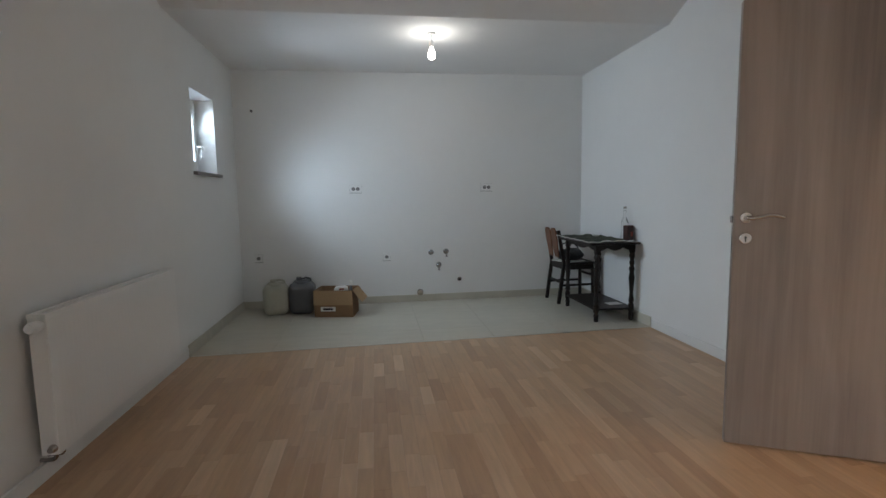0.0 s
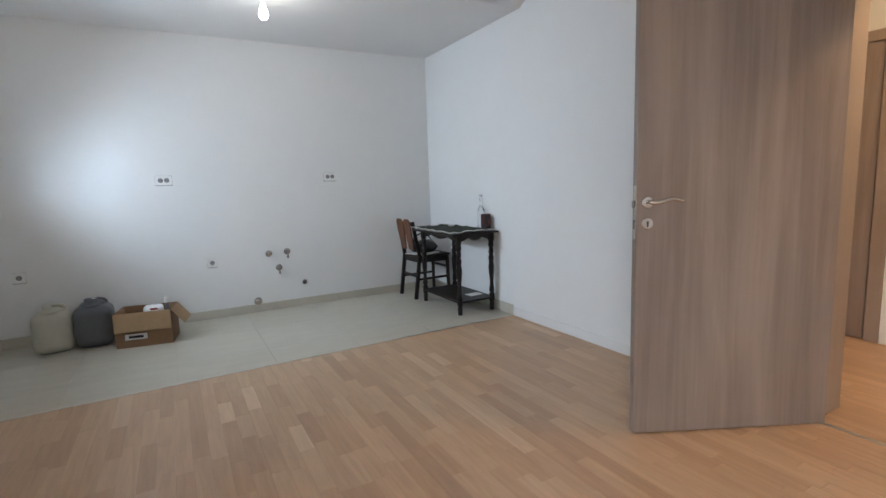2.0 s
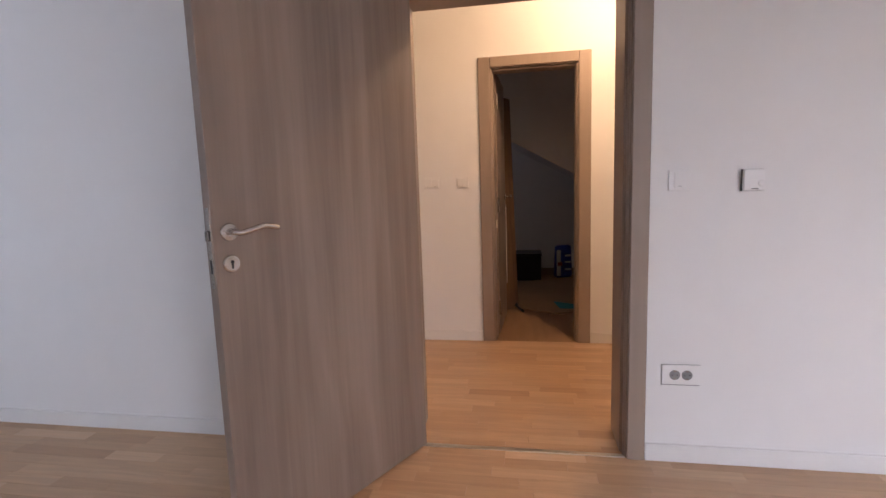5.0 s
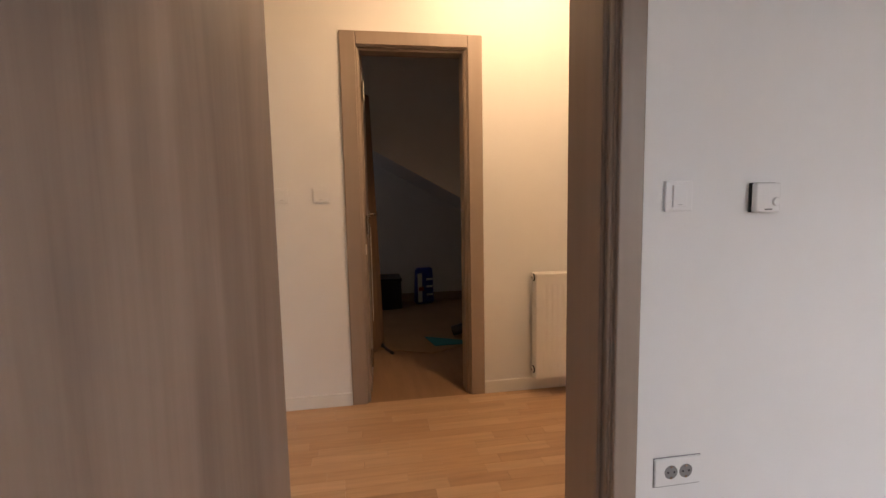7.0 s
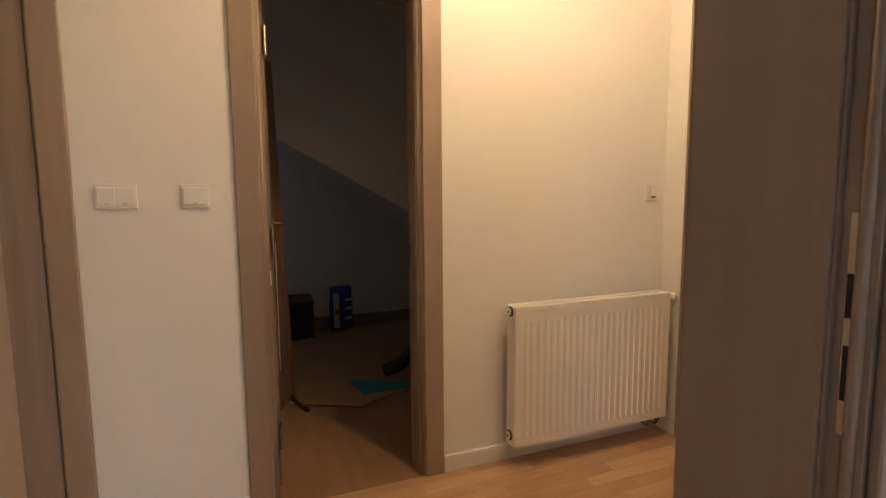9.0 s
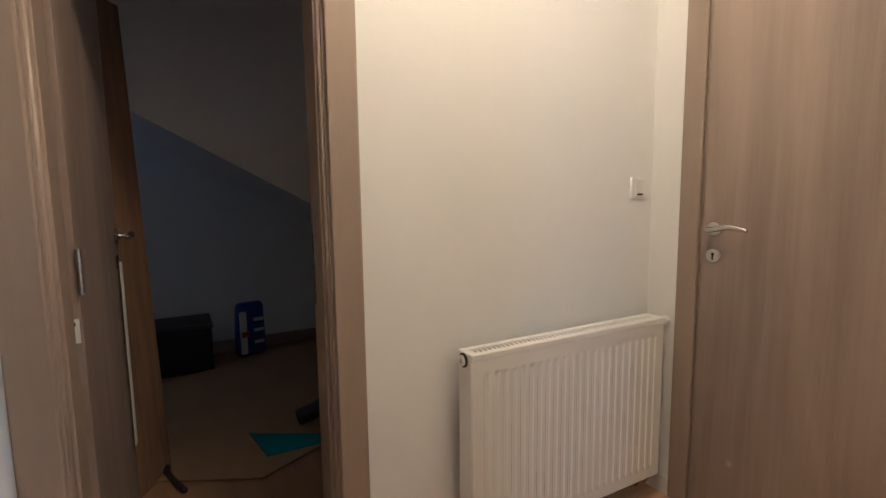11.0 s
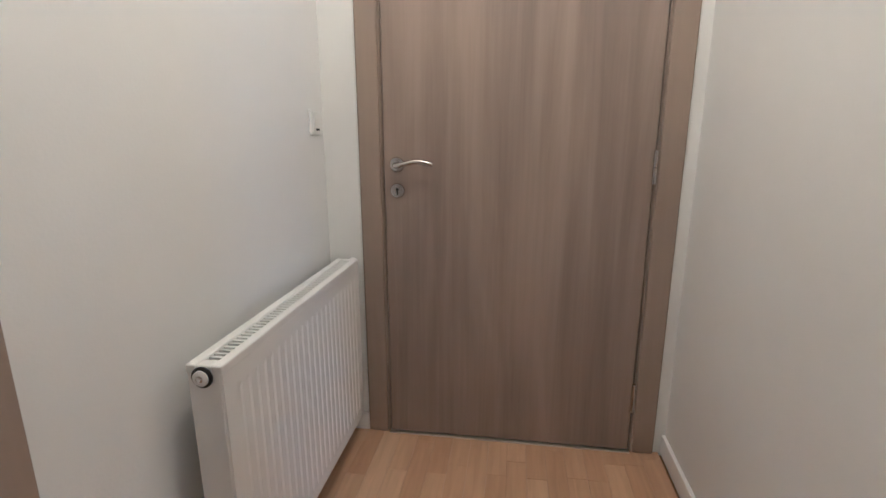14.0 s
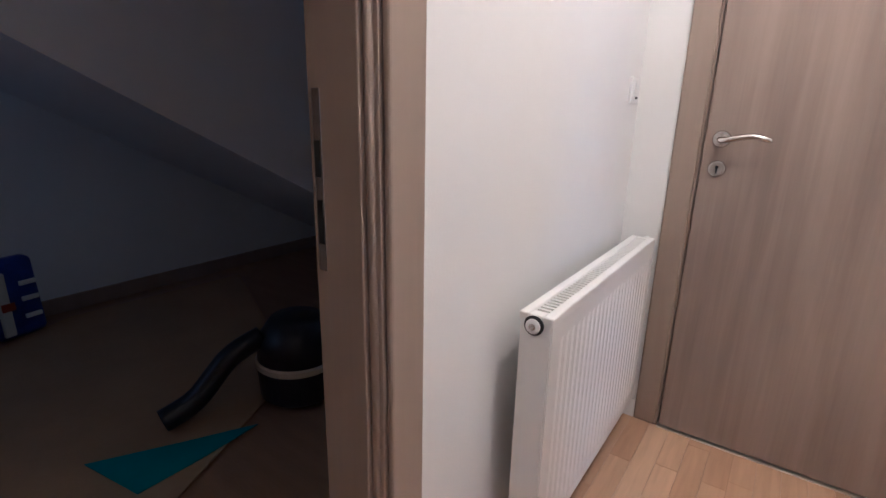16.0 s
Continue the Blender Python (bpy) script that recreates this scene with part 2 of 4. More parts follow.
def smooth_path(points, n=6):
    pts = [Vector(p) for p in points]
    out = []
    for i in range(len(pts) - 1):
        p0, p1, p2, p3 = pts[max(i - 1, 0)], pts[i], pts[i + 1], pts[min(i + 2, len(pts) - 1)]
        for k in range(n):
            t = k / n
            out.append(0.5 * ((2 * p1) + (p2 - p0) * t + (2 * p0 - 5 * p1 + 4 * p2 - p3) * t * t + (3 * p1 - p0 - 3 * p2 + p3) * t ** 3))
    return out + [pts[-1]]


# ---- the plan, in metres ----
LEFT, BACK, DOORWALL, SOUTH = -1.14, 6.02, 2.70, -2.4      # living room faces
HALL_W, HALL_E, END, HALL_N = 2.97, 4.235, 0.035, 3.4      # hall faces
CEIL_Z, CREASE, HIGH_Z = 2.53, 4.36, 3.25
ST_E, ST_N, ST_S = 6.95, 3.3, -0.9                         # storage room faces
DOOR_Y0, DOOR_Y1, DOOR_H = 1.270, 2.190, 1.982             # living room door opening
ROOM_Y0, ROOM_Y1 = 2.565, 3.215                            # closed door further up the hall
ST_Y0, ST_Y1 = 1.314, 1.912                                 # storage door opening
END_X0, END_X1 = 3.097, 4.018                               # end door opening


def structure(name, bm, mat, label, category="wall"):
    return tagged(part(name, bm, mat), label, category, kind="structure")


b = box(LEFT - 0.3, LEFT, SOUTH - 0.2, -1.9, -0.1, 3.4)
box(LEFT - 0.3, LEFT, 0.1, 4.80, -0.1, 3.4, bm=b)
box(LEFT - 0.3, LEFT, -1.9, 0.1, -0.1, 0.10, bm=b)
box(LEFT - 0.3, LEFT, -1.9, 0.1, 2.2, 3.4, bm=b)
box(LEFT - 0.3, LEFT, 5.385, BACK + 0.25, -0.1, 3.4, bm=b)
box(LEFT - 0.3, LEFT, 4.80, 5.385, -0.1, 1.41, bm=b)
box(LEFT - 0.3, LEFT, 4.80, 5.385, 2.09, 3.4, bm=b)
structure("wall_west", b, WALL, "white painted plaster wall with window openings")
structure("wall_north", box(LEFT, DOORWALL, BACK, BACK + 0.25, -0.1, 3.4), WALL, "white painted kitchen wall with sockets and water outlets")
b = box(DOORWALL, HALL_W, SOUTH - 0.2, DOOR_Y0 - 0.03, -0.1, 3.4)
box(DOORWALL, HALL_W, DOOR_Y1 + 0.03, BACK + 0.25, -0.1, 3.4, bm=b)
box(DOORWALL, HALL_W, DOOR_Y0 - 0.03, DOOR_Y1 + 0.03, DOOR_H + 0.03, 3.4, bm=b)
structure("wall_east", b, WALL, "white painted wall with the doorway to the hall")
structure("wall_south", box(LEFT, DOORWALL, SOUTH - 0.2, SOUTH, -0.1, 3.4), WALL, "plain white painted wall behind the viewer")
b = box(HALL_E, HALL_E + 0.14, END - 0.2, ST_Y0 - 0.03, -0.1, 2.8)
box(HALL_E, HALL_E + 0.14, ST_Y1 + 0.03, ROOM_Y0 - 0.03, -0.1, 2.8, bm=b)
box(HALL_E, HALL_E + 0.14, ROOM_Y1 + 0.03, HALL_N, -0.1, 2.8, bm=b)
box(HALL_E, HALL_E + 0.14, ROOM_Y0 - 0.03, ROOM_Y1 + 0.03, DOOR_H + 0.03, 2.8, bm=b)
box(HALL_E, HALL_E + 0.14, ST_Y0 - 0.03, ST_Y1 + 0.03, DOOR_H + 0.03, 2.8, bm=b)
structure("wall_hall_east", b, WALL, "white painted hall wall with a storage doorway")
b = box(HALL_W, END_X0 - 0.03, END - 0.2, END, -0.1, 2.8)
box(END_X1 + 0.03, HALL_E, END - 0.2, END, -0.1, 2.8, bm=b)
box(END_X0 - 0.03, END_X1 + 0.03, END - 0.2, END, DOOR_H + 0.03, 2.8, bm=b)
structure("wall_hall_south", b, WALL, "white painted end wall of the hall round a door")
structure("wall_hall_north", box(HALL_W, HALL_E, HALL_N, HALL_N + 0.2, -0.1, 2.8), WALL, "plain white painted wall closing the hall")
structure("wall_behind_door", box(HALL_W, HALL_E, END - 1.2, END - 1.0, -0.1, 2.8), WALL, "plain white wall behind the closed door")
structure("wall_storage_east", box(ST_E, ST_E + 0.2, ST_S, ST_N, -0.1, 2.8), WALL, "grey-white gable wall of the dark storage room")
structure("wall_storage_north", box(HALL_E + 0.14, ST_E + 0.2, ST_N, ST_N + 0.2, -0.1, 2.8), WALL, "plain wall closing the storage room")
structure("wall_storage_south", box(HALL_E + 0.14, ST_E + 0.2, ST_S - 0.2, ST_S, -0.1, 2.8), WALL, "low knee wall under the storage room slope")

b = box(LEFT - 0.3, DOORWALL, CREASE, BACK, CEIL_Z, CEIL_Z + 0.15)
structure("ceiling_kitchen", b, CEIL, "flat white kitchen ceiling", "ceiling")
run = (HIGH_Z - CEIL_Z) / math.tan(radians(24))
b = bmesh.new()
outline = [(CREASE, CEIL_Z), (CREASE - run, HIGH_Z), (CREASE - run, HIGH_Z + 0.15), (CREASE, CEIL_Z + 0.15)]
a = [b.verts.new((LEFT, y, z)) for y, z in outline]
c = [b.verts.new((DOORWALL, y, z)) for y, z in outline]
b.faces.new(a), b.faces.new(c[::-1])
for k in range(4):
    b.faces.new((a[k], c[k], c[(k + 1) % 4], a[(k + 1) % 4]))
bmesh.ops.recalc_face_normals(b, faces=b.faces[:])
structure("ceiling_slope", b, CEIL, "sloping white ceiling rising from the kitchen edge", "ceiling")
structure("ceiling_living", box(LEFT, DOORWALL, SOUTH - 0.2, CREASE - run, HIGH_Z, HIGH_Z + 0.15), CEIL, "flat white living room ceiling", "ceiling")
structure("ceiling_hall", box(HALL_W, HALL_E, END - 1.2, HALL_N, 2.62, 2.77), CEIL, "flat white hall ceiling", "ceiling")
structure("ceiling_storage", box(HALL_E + 0.14, ST_E, ST_S, ST_N, 2.5, 2.65), CEIL, "flat plastered storage room ceiling", "ceiling")
# a stair flight crosses the back of the storage room; its underside falls to the south
b = bmesh.new()
SOFFIT_X, SLOPE = 5.72, 0.55
zs = lambda y: 1.325 + SLOPE * (y - 1.33)
y_top = 1.33 + (2.5 - 1.325) / SLOPE
outline = [(ST_S, zs(ST_S)), (min(ST_N, y_top), zs(min(ST_N, y_top))), (min(ST_N, y_top), 2.5), (ST_S, 2.5)]
a = [b.verts.new((SOFFIT_X, y, z)) for y, z in outline]
c = [b.verts.new((ST_E, y, z)) for y, z in outline]
b.faces.new(a), b.faces.new(c[::-1])
for k in range(4):
    b.faces.new((a[k], c[k], c[(k + 1) % 4], a[(k + 1) % 4]))
bmesh.ops.recalc_face_normals(b, faces=b.faces[:])
structure("stair_soffit", b, CEIL, "plastered sloping underside and side of a stair flight", "soffit")

# floors: a base under the parquet, a base under the tiles
FLOOR_T = 0.012
TILE_L, TILE_R = 4.40, 4.495


def edge_y(x):
    return TILE_L + (TILE_R - TILE_L) * (x - LEFT) / (DOORWALL - LEFT)


floor = structure("floor", box(LEFT, HALL_E, SOUTH, BACK, -0.10, -FLOOR_T), SUBFLOOR, "oak strip parquet floor of living room and hall", "floor")
tile_floor = structure("floor_tiles", box(LEFT, DOORWALL, TILE_L - 0.005, BACK, -FLOOR_T + 0.0005, -0.004), GROUT, "greige tiled kitchen floor", "floor")
storage_floor = structure("floor_storage", box(HALL_E, ST_E, ST_S, ST_N, -0.10, -0.002), material("laminate_floor", (0.30, 0.18, 0.10), 0.45, vary=0.15, scale=2, stretch=(1, 8, 1)), "brown laminate floor of the storage room", "floor")
ground = structure("ground", box(-60, 60, -60, 60, -3.2, -3.0), material("outdoor_grass", (0.08, 0.10, 0.05), 0.9, vary=0.3, scale=1), "green ground far below the windows", "ground")

# ---- skirting and trims ----
def skirt(name, x0, x1, y0, y1, h=0.075, mat=SKIRT, label="white painted skirting board"):
    tagged(part(name, box(x0, x1, y0, y1, 0, h, 0.003), mat), label, "baseboard", kind="structure")


skirt("baseboard_east_north", DOORWALL - 0.014, DOORWALL, DOOR_Y1 + 0.1, edge_y(DOORWALL) - 0.02)
skirt("baseboard_east_south", DOORWALL - 0.014, DOORWALL, SOUTH, DOOR_Y0 - 0.08)
skirt("baseboard_west", LEFT, LEFT + 0.014, SOUTH, edge_y(LEFT) - 0.02)
skirt("baseboard_hall_north", HALL_E - 0.014, HALL_E, ST_Y1 + 0.092, ROOM_Y0 - 0.092)
skirt("baseboard_hall_east", HALL_E - 0.014, HALL_E, END + 0.014, ST_Y0 - 0.092)
skirt("baseboard_hall_west", HALL_W, HALL_W + 0.014, END, DOOR_Y0 - 0.08)
skirt("baseboard_end", END_X1 + 0.085, HALL_E, END, END + 0.014)
skirt("baseboard_tile_back", LEFT, DOORWALL, BACK - 0.010, BACK, 0.08, TILE, "greige tile skirting")
skirt("baseboard_tile_west", LEFT, LEFT + 0.010, edge_y(LEFT), BACK - 0.012, 0.09, TILE, "greige tile skirting")
skirt("baseboard_tile_east", DOORWALL - 0.010, DOORWALL, edge_y(DOORWALL), BACK - 0.012, 0.09, TILE, "greige tile skirting")
skirt("baseboard_storage", ST_E - 0.014, ST_E, ST_S, ST_N, 0.09, CASING, "brown laminate skirting board")
ang = math.atan2(TILE_R - TILE_L, DOORWALL - LEFT)
L = math.hypot(TILE_R - TILE_L, DOORWALL - LEFT)
tagged(part("trim_tile_edge", box(0.02, L - 0.02, -0.010, 0.010, -0.003, 0.0035, 0.0015), METALTRIM, m=pose(LEFT, TILE_L, 0, 0, 0, math.degrees(ang))), "thin metal strip between parquet and tiles", "trim", kind="structure")
tagged(part("trim_threshold", box(DOORWALL - 0.004, DOORWALL + 0.022, DOOR_Y0, DOOR_Y1, -0.003, 0.004, 0.0015), METALTRIM), "thin brass-toned threshold strip in the doorway", "trim", kind="structure")

# ---- doors ----
def casing(name, width, depth, proud=0.016, w=0.078, top=0.078, lining=0.032, sides=(True, True), seal=None, stop=0.046, label="grey-brown laminate door frame"):
    """A lined opening, its clear width from x 0; y 0 is one wall face and y = depth the other."""
    root = tagged(new(name), label, "door frame", kind="structure")
    z = DOOR_H
    # jamb linings with a rebate step
    for nm, x0, x1, sx in (("jamb", -lining, 0.0, 1), ("jamb", width, width + lining, -1)):
        part(nm, box(x0, x1, 0.0, depth, 0, z + lining, 0.002), CASING, root)
        xs = 0.0 if sx > 0 else width
        part("door_stop", box(xs, xs + sx * 0.014, stop, depth - 0.01, 0, z, 0.003), CASING, root)
        if stop > 0.045:
            part("seal", box(xs + sx * 0.001, xs + sx * 0.009, 0.0415, 0.0455, 0, z, 0.001), seal or CASING, root)
    part("head_lining", box(0, width, 0.0, depth, z, z + lining, 0.002), CASING, root)
    part("head_stop", box(0.014, width - 0.014, stop, depth - 0.01, z - 0.014, z, 0.003), CASING, root)
    for on, ya, yb in ((sides[0], -proud, 0.0), (sides[1], depth, depth + proud)):
        if not on:
            continue
        y0, y1 = min(ya, yb), max(ya, yb)
        for x0, x1 in ((-w, -0.006), (width + 0.006, width + w)):
            part("architrave", box(x0, x1, y0, y1, 0, z + top, 0.006, 3), CASING, root)
        ym, out = (0.012, 1) if ya < 0 else (depth - 0.012, -1)
        for x in (0.0, width):
            part("bead", lathe([(0.008, 0.0), (0.008, z)], pose(x, ym + out * 0.004, 0), 14), CASING, root, smooth=True)
        part("architrave", box(-0.006, width + 0.006, y0, y1, z + 0.006, z + top, 0.006, 3), CASING, root)
    return root


def lever(parent, m, flip=1):
    """A curved lever on a round rose, with a key rosette below; the leaf face is y 0, and it stands out to -y."""
    h = part("door_handle", lathe([(0.0255, 0.0), (0.0265, 0.004), (0.024, 0.0085), (0.012, 0.010)], pose(0, 0, 0, 90, 0, 0), 28), STEEL, parent, "brushed nickel lever handle", m, smooth=False)
    pts = smooth_path([(0, -0.008, 0), (0, -0.045, 0), (0.012 * flip, -0.055, -0.001), (0.045 * flip, -0.056, 0.006), (0.085 * flip, -0.055, 0.013), (0.135 * flip, -0.052, 0.003)], 6)
    part("lever", tube(pts, [0.0085] * (len(pts) - 3) + [0.008, 0.0075, 0.006], 12), STEEL, h, smooth=True)
    k = part("key_rosette", lathe([(0.0255, 0.0), (0.0265, 0.004), (0.024, 0.008), (0.020, 0.0085)], pose(0, 0, -0.092, 90, 0, 0), 28), STEEL, parent, "round nickel key rosette", m)
    slot = lathe([(0.0052, -0.0086), (0.0052, -0.0094)], pose(0, 0, -0.087, 90, 0, 0) @ Matrix.Diagonal((1, 1, -1, 1)), 14)
    box(-0.0026, 0.0026, -0.0094, -0.0086, -0.106, -0.088, bm=slot)
    part("keyhole", slot, DARK, k)


def leaf(name, width, thick, m, label, handle_side=1, z0=0.008, faces=(-1,), edge_lock=True):
    """A door leaf hinged at x 0, reaching to x = width; front face at y 0."""
    root = thing(name, m, label, "door", kind="structure")
    part("door_leaf", box(0, width, 0, thick, z0, DOOR_H + 0.012, 0.002), DOOR, root)
    hx = width - 0.047
    if -1 in faces:
        lever(root, pose(hx, 0, 1.062), -1)
    if 1 in faces:
        lever(root, pose(hx, thick, 1.062, 0, 0, 180), 1)
    if edge_lock:
        p = part("lock_plate", box(width - 0.001, width + 0.0015, thick / 2 - 0.011, thick / 2 + 0.011, 0.90, 1.135, 0.001), STEEL, root, "nickel lock face plate")
        part("latch", box(width + 0.001, width + 0.011, thick / 2 - 0.006, thick / 2 + 0.006, 1.040, 1.070, 0.003), CHROME, p)
        part("bolt_slot", box(width + 0.0012, width + 0.002, thick / 2 - 0.005, thick / 2 + 0.005, 0.945, 0.985), DARK, p)
    return root


def strike_plate(parent, m):
    p = part("strike_plate", box(-0.0015, 0.001, -0.009, 0.009, 0.88, 1.16, 0.001), STEEL, parent, "dull metal strike plate", m)
    part("strike_hole", box(0.0008, 0.0017, -0.007, 0.005, 1.03, 1.085), DARK, p)
    part("strike_hole", box(0.0008, 0.0017, -0.006, 0.006, 0.925, 0.995), DARK, p)


def hinge(parent, m, z):
    h = part("hinge", lathe([(0.007, z - 0.055), (0.0075, z - 0.05), (0.0075, z - 0.001), (0.006, z), (0.0075, z + 0.001), (0.0075, z + 0.05), (0.006, z + 0.055)], None, 12), STEEL, parent, "brushed nickel hinge", m)
    return h


# living room door: opening seen from the living room, x axis of the frame runs to -y
f = casing("door_frame_1", DOOR_Y1 - DOOR_Y0, HALL_W - DOORWALL)
f.matrix_basis = pose(DOORWALL, DOOR_Y1, 0, 0, 0, -90)
strike_plate(f, pose(DOOR_Y1 - DOOR_Y0 - 0.0002, 0.024, 0, 0, 0, 180))
d = leaf("door_1", 0.908, 0.040, pose(2.721, 2.166, 0, 0, 0, 153.2), "grey-brown laminate door standing open into the room", faces=(-1, 1))

# storage door, open inwards
f = casing("door_frame_2", ST_Y1 - ST_Y0, 0.14, proud=0.014, w=0.09, stop=0.024)
f.matrix_basis = pose(HALL_E, ST_Y1, 0, 0, 0, -90)
strike_plate(f, pose(ST_Y1 - ST_Y0 - 0.0142, 0.112, 0, 0, 0, 180))
d = leaf("door_2", 0.64, 0.040, pose(4.384, 1.925, 0, 0, 0, -2.5) @ Matrix.Translation((0, -0.04, 0)), "brown laminate storage door standing open inwards", faces=(-1,), edge_lock=False)
part("handle_strip", box(0.566, 0.605, -0.012, -0.008, 0.30, 0.97, 0.001), PAPER, d, "long white paper strip hanging at the handle")
for z in (0.22, 1.02, 1.78):
    hinge(d, pose(-0.004, -0.006, 0), z)
part("sticker", box(-0.0008, 0.0, 0.006, 0.034, 0.845, 0.905), PAPER, d, "small white sticker with a key sign")
part("sticker_sign", box(-0.0014, -0.0008, 0.018, 0.022, 0.855, 0.885), DARK, d)
part("sticker_ring", lathe([(0.007, -0.0004), (0.007, 0.0004)], pose(-0.0011, 0.020, 0.892, 0, 90, 0), 14), DARK, d)

# end door, closed
f = casing("door_frame_3", END_X1 - END_X0, 0.20, proud=0.016, w=0.085, top=0.085, seal=SEAL)
f.matrix_basis = pose(END_X1, END, 0, 0, 0, 180)
d = leaf("door_3", END_X1 - END_X0 - 0.012, 0.040, pose(END_X0 + 0.006, END + 0.010, 0) @ Matrix.Translation((0, -0.04, 0)), "closed grey-brown laminate door at the end of the hall", faces=(1,), edge_lock=False)
for z in (0.225, 1.058, 1.78):
    hinge(d, pose(-0.002, 0.046, 0), z)
tagged(part("trim_end_threshold", box(END_X0, END_X1, END - 0.03, END + 0.022, -0.002, 0.005, 0.0015), METALTRIM), "metal threshold strip under the closed door", "trim", kind="structure")

# closed door further up the hall
f = casing("door_frame_4", ROOM_Y1 - ROOM_Y0, 0.14, proud=0.014, w=0.09)
f.matrix_basis = pose(HALL_E, ROOM_Y1, 0, 0, 0, -90)
leaf("door_4", ROOM_Y1 - ROOM_Y0 - 0.006, 0.040, pose(HALL_E + 0.04, ROOM_Y0 + 0.003, 0, 0, 0, 90), "closed brown laminate door beside the hall switches", faces=(1,), edge_lock=False)

# ---- windows ----
def casement(name, width, height, m, label, handle=True):
    """A white plastic casement in the x-z plane, centre bottom at the origin, room to -y."""
    root = thing(name, m, label, "window", kind="structure")
    fw = 0.055
    for nm, x0, x1, z0, z1 in (("window_frame", -width / 2, -width / 2 + fw, 0, height), ("window_frame", width / 2 - fw, width / 2, 0, height),
                               ("window_frame", -width / 2 + fw, width / 2 - fw, 0, fw), ("window_frame", -width / 2 + fw, width / 2 - fw, height - fw, height)):
        part(nm, box(x0, x1, 0, 0.06, z0, z1, 0.004), PVC, root)
    a, s = width / 2 - fw + 0.012, 0.06
    for x0, x1, z0, z1 in ((-a, -a + s, fw - 0.012, height - fw + 0.012), (a - s, a, fw - 0.012, height - fw + 0.012),
                           (-a + s, a - s, fw - 0.012, fw - 0.012 + s), (-a + s, a - s, height - fw + 0.012 - s, height - fw + 0.012)):
        part("sash", box(x0, x1, -0.018, 0.02, z0, z1, 0.005), PVC, root)
    p = part("pane", box(-a + s - 0.005, a - s + 0.005, 0.0, 0.004, fw - 0.017 + s, height - fw + 0.017 - s), PANE, root)
    p.visible_shadow = False
    if handle:
        h = part("window_handle", box(a - s / 2 - 0.013, a - s / 2 + 0.013, -0.028, -0.018, height * 0.36 - 0.03, height * 0.36 + 0.03, 0.004), PVC, root, "white plastic window handle")
        part("grip", tube(smooth_path([(a - s / 2, -0.025, height * 0.36), (a - s / 2, -0.058, height * 0.36), (a - s / 2, -0.068, height * 0.36 - 0.02), (a - s / 2, -0.060, height * 0.36 - 0.11)], 5), 0.0095, 10), PVC, h, smooth=True)
    return root


casement("window_1", 0.565, 0.65, pose(LEFT - 0.16, 5.0925, 1.435, 0, 0, 90), "small white plastic casement window in a deep reveal")
tagged(part("window_sill", box(LEFT - 0.12, LEFT + 0.035, 4.775, 5.43, 1.395, 1.422, 0.003), STONE), "grey speckled stone window sill", "window sill", kind="structure")
for i, y in enumerate((-1.4, -0.4)):
    casement("window_%d" % (i + 2), 1.0, 2.1, pose(LEFT - 0.12, y, 0.10, 0, 0, 90), "tall white plastic window behind the viewer", False)


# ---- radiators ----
# white fins given a grey that holds the shade inside the radiator
FIN_SHADE = material("fin_shade_grey", (0.30, 0.30, 0.29), 0.5, vary=0.1)

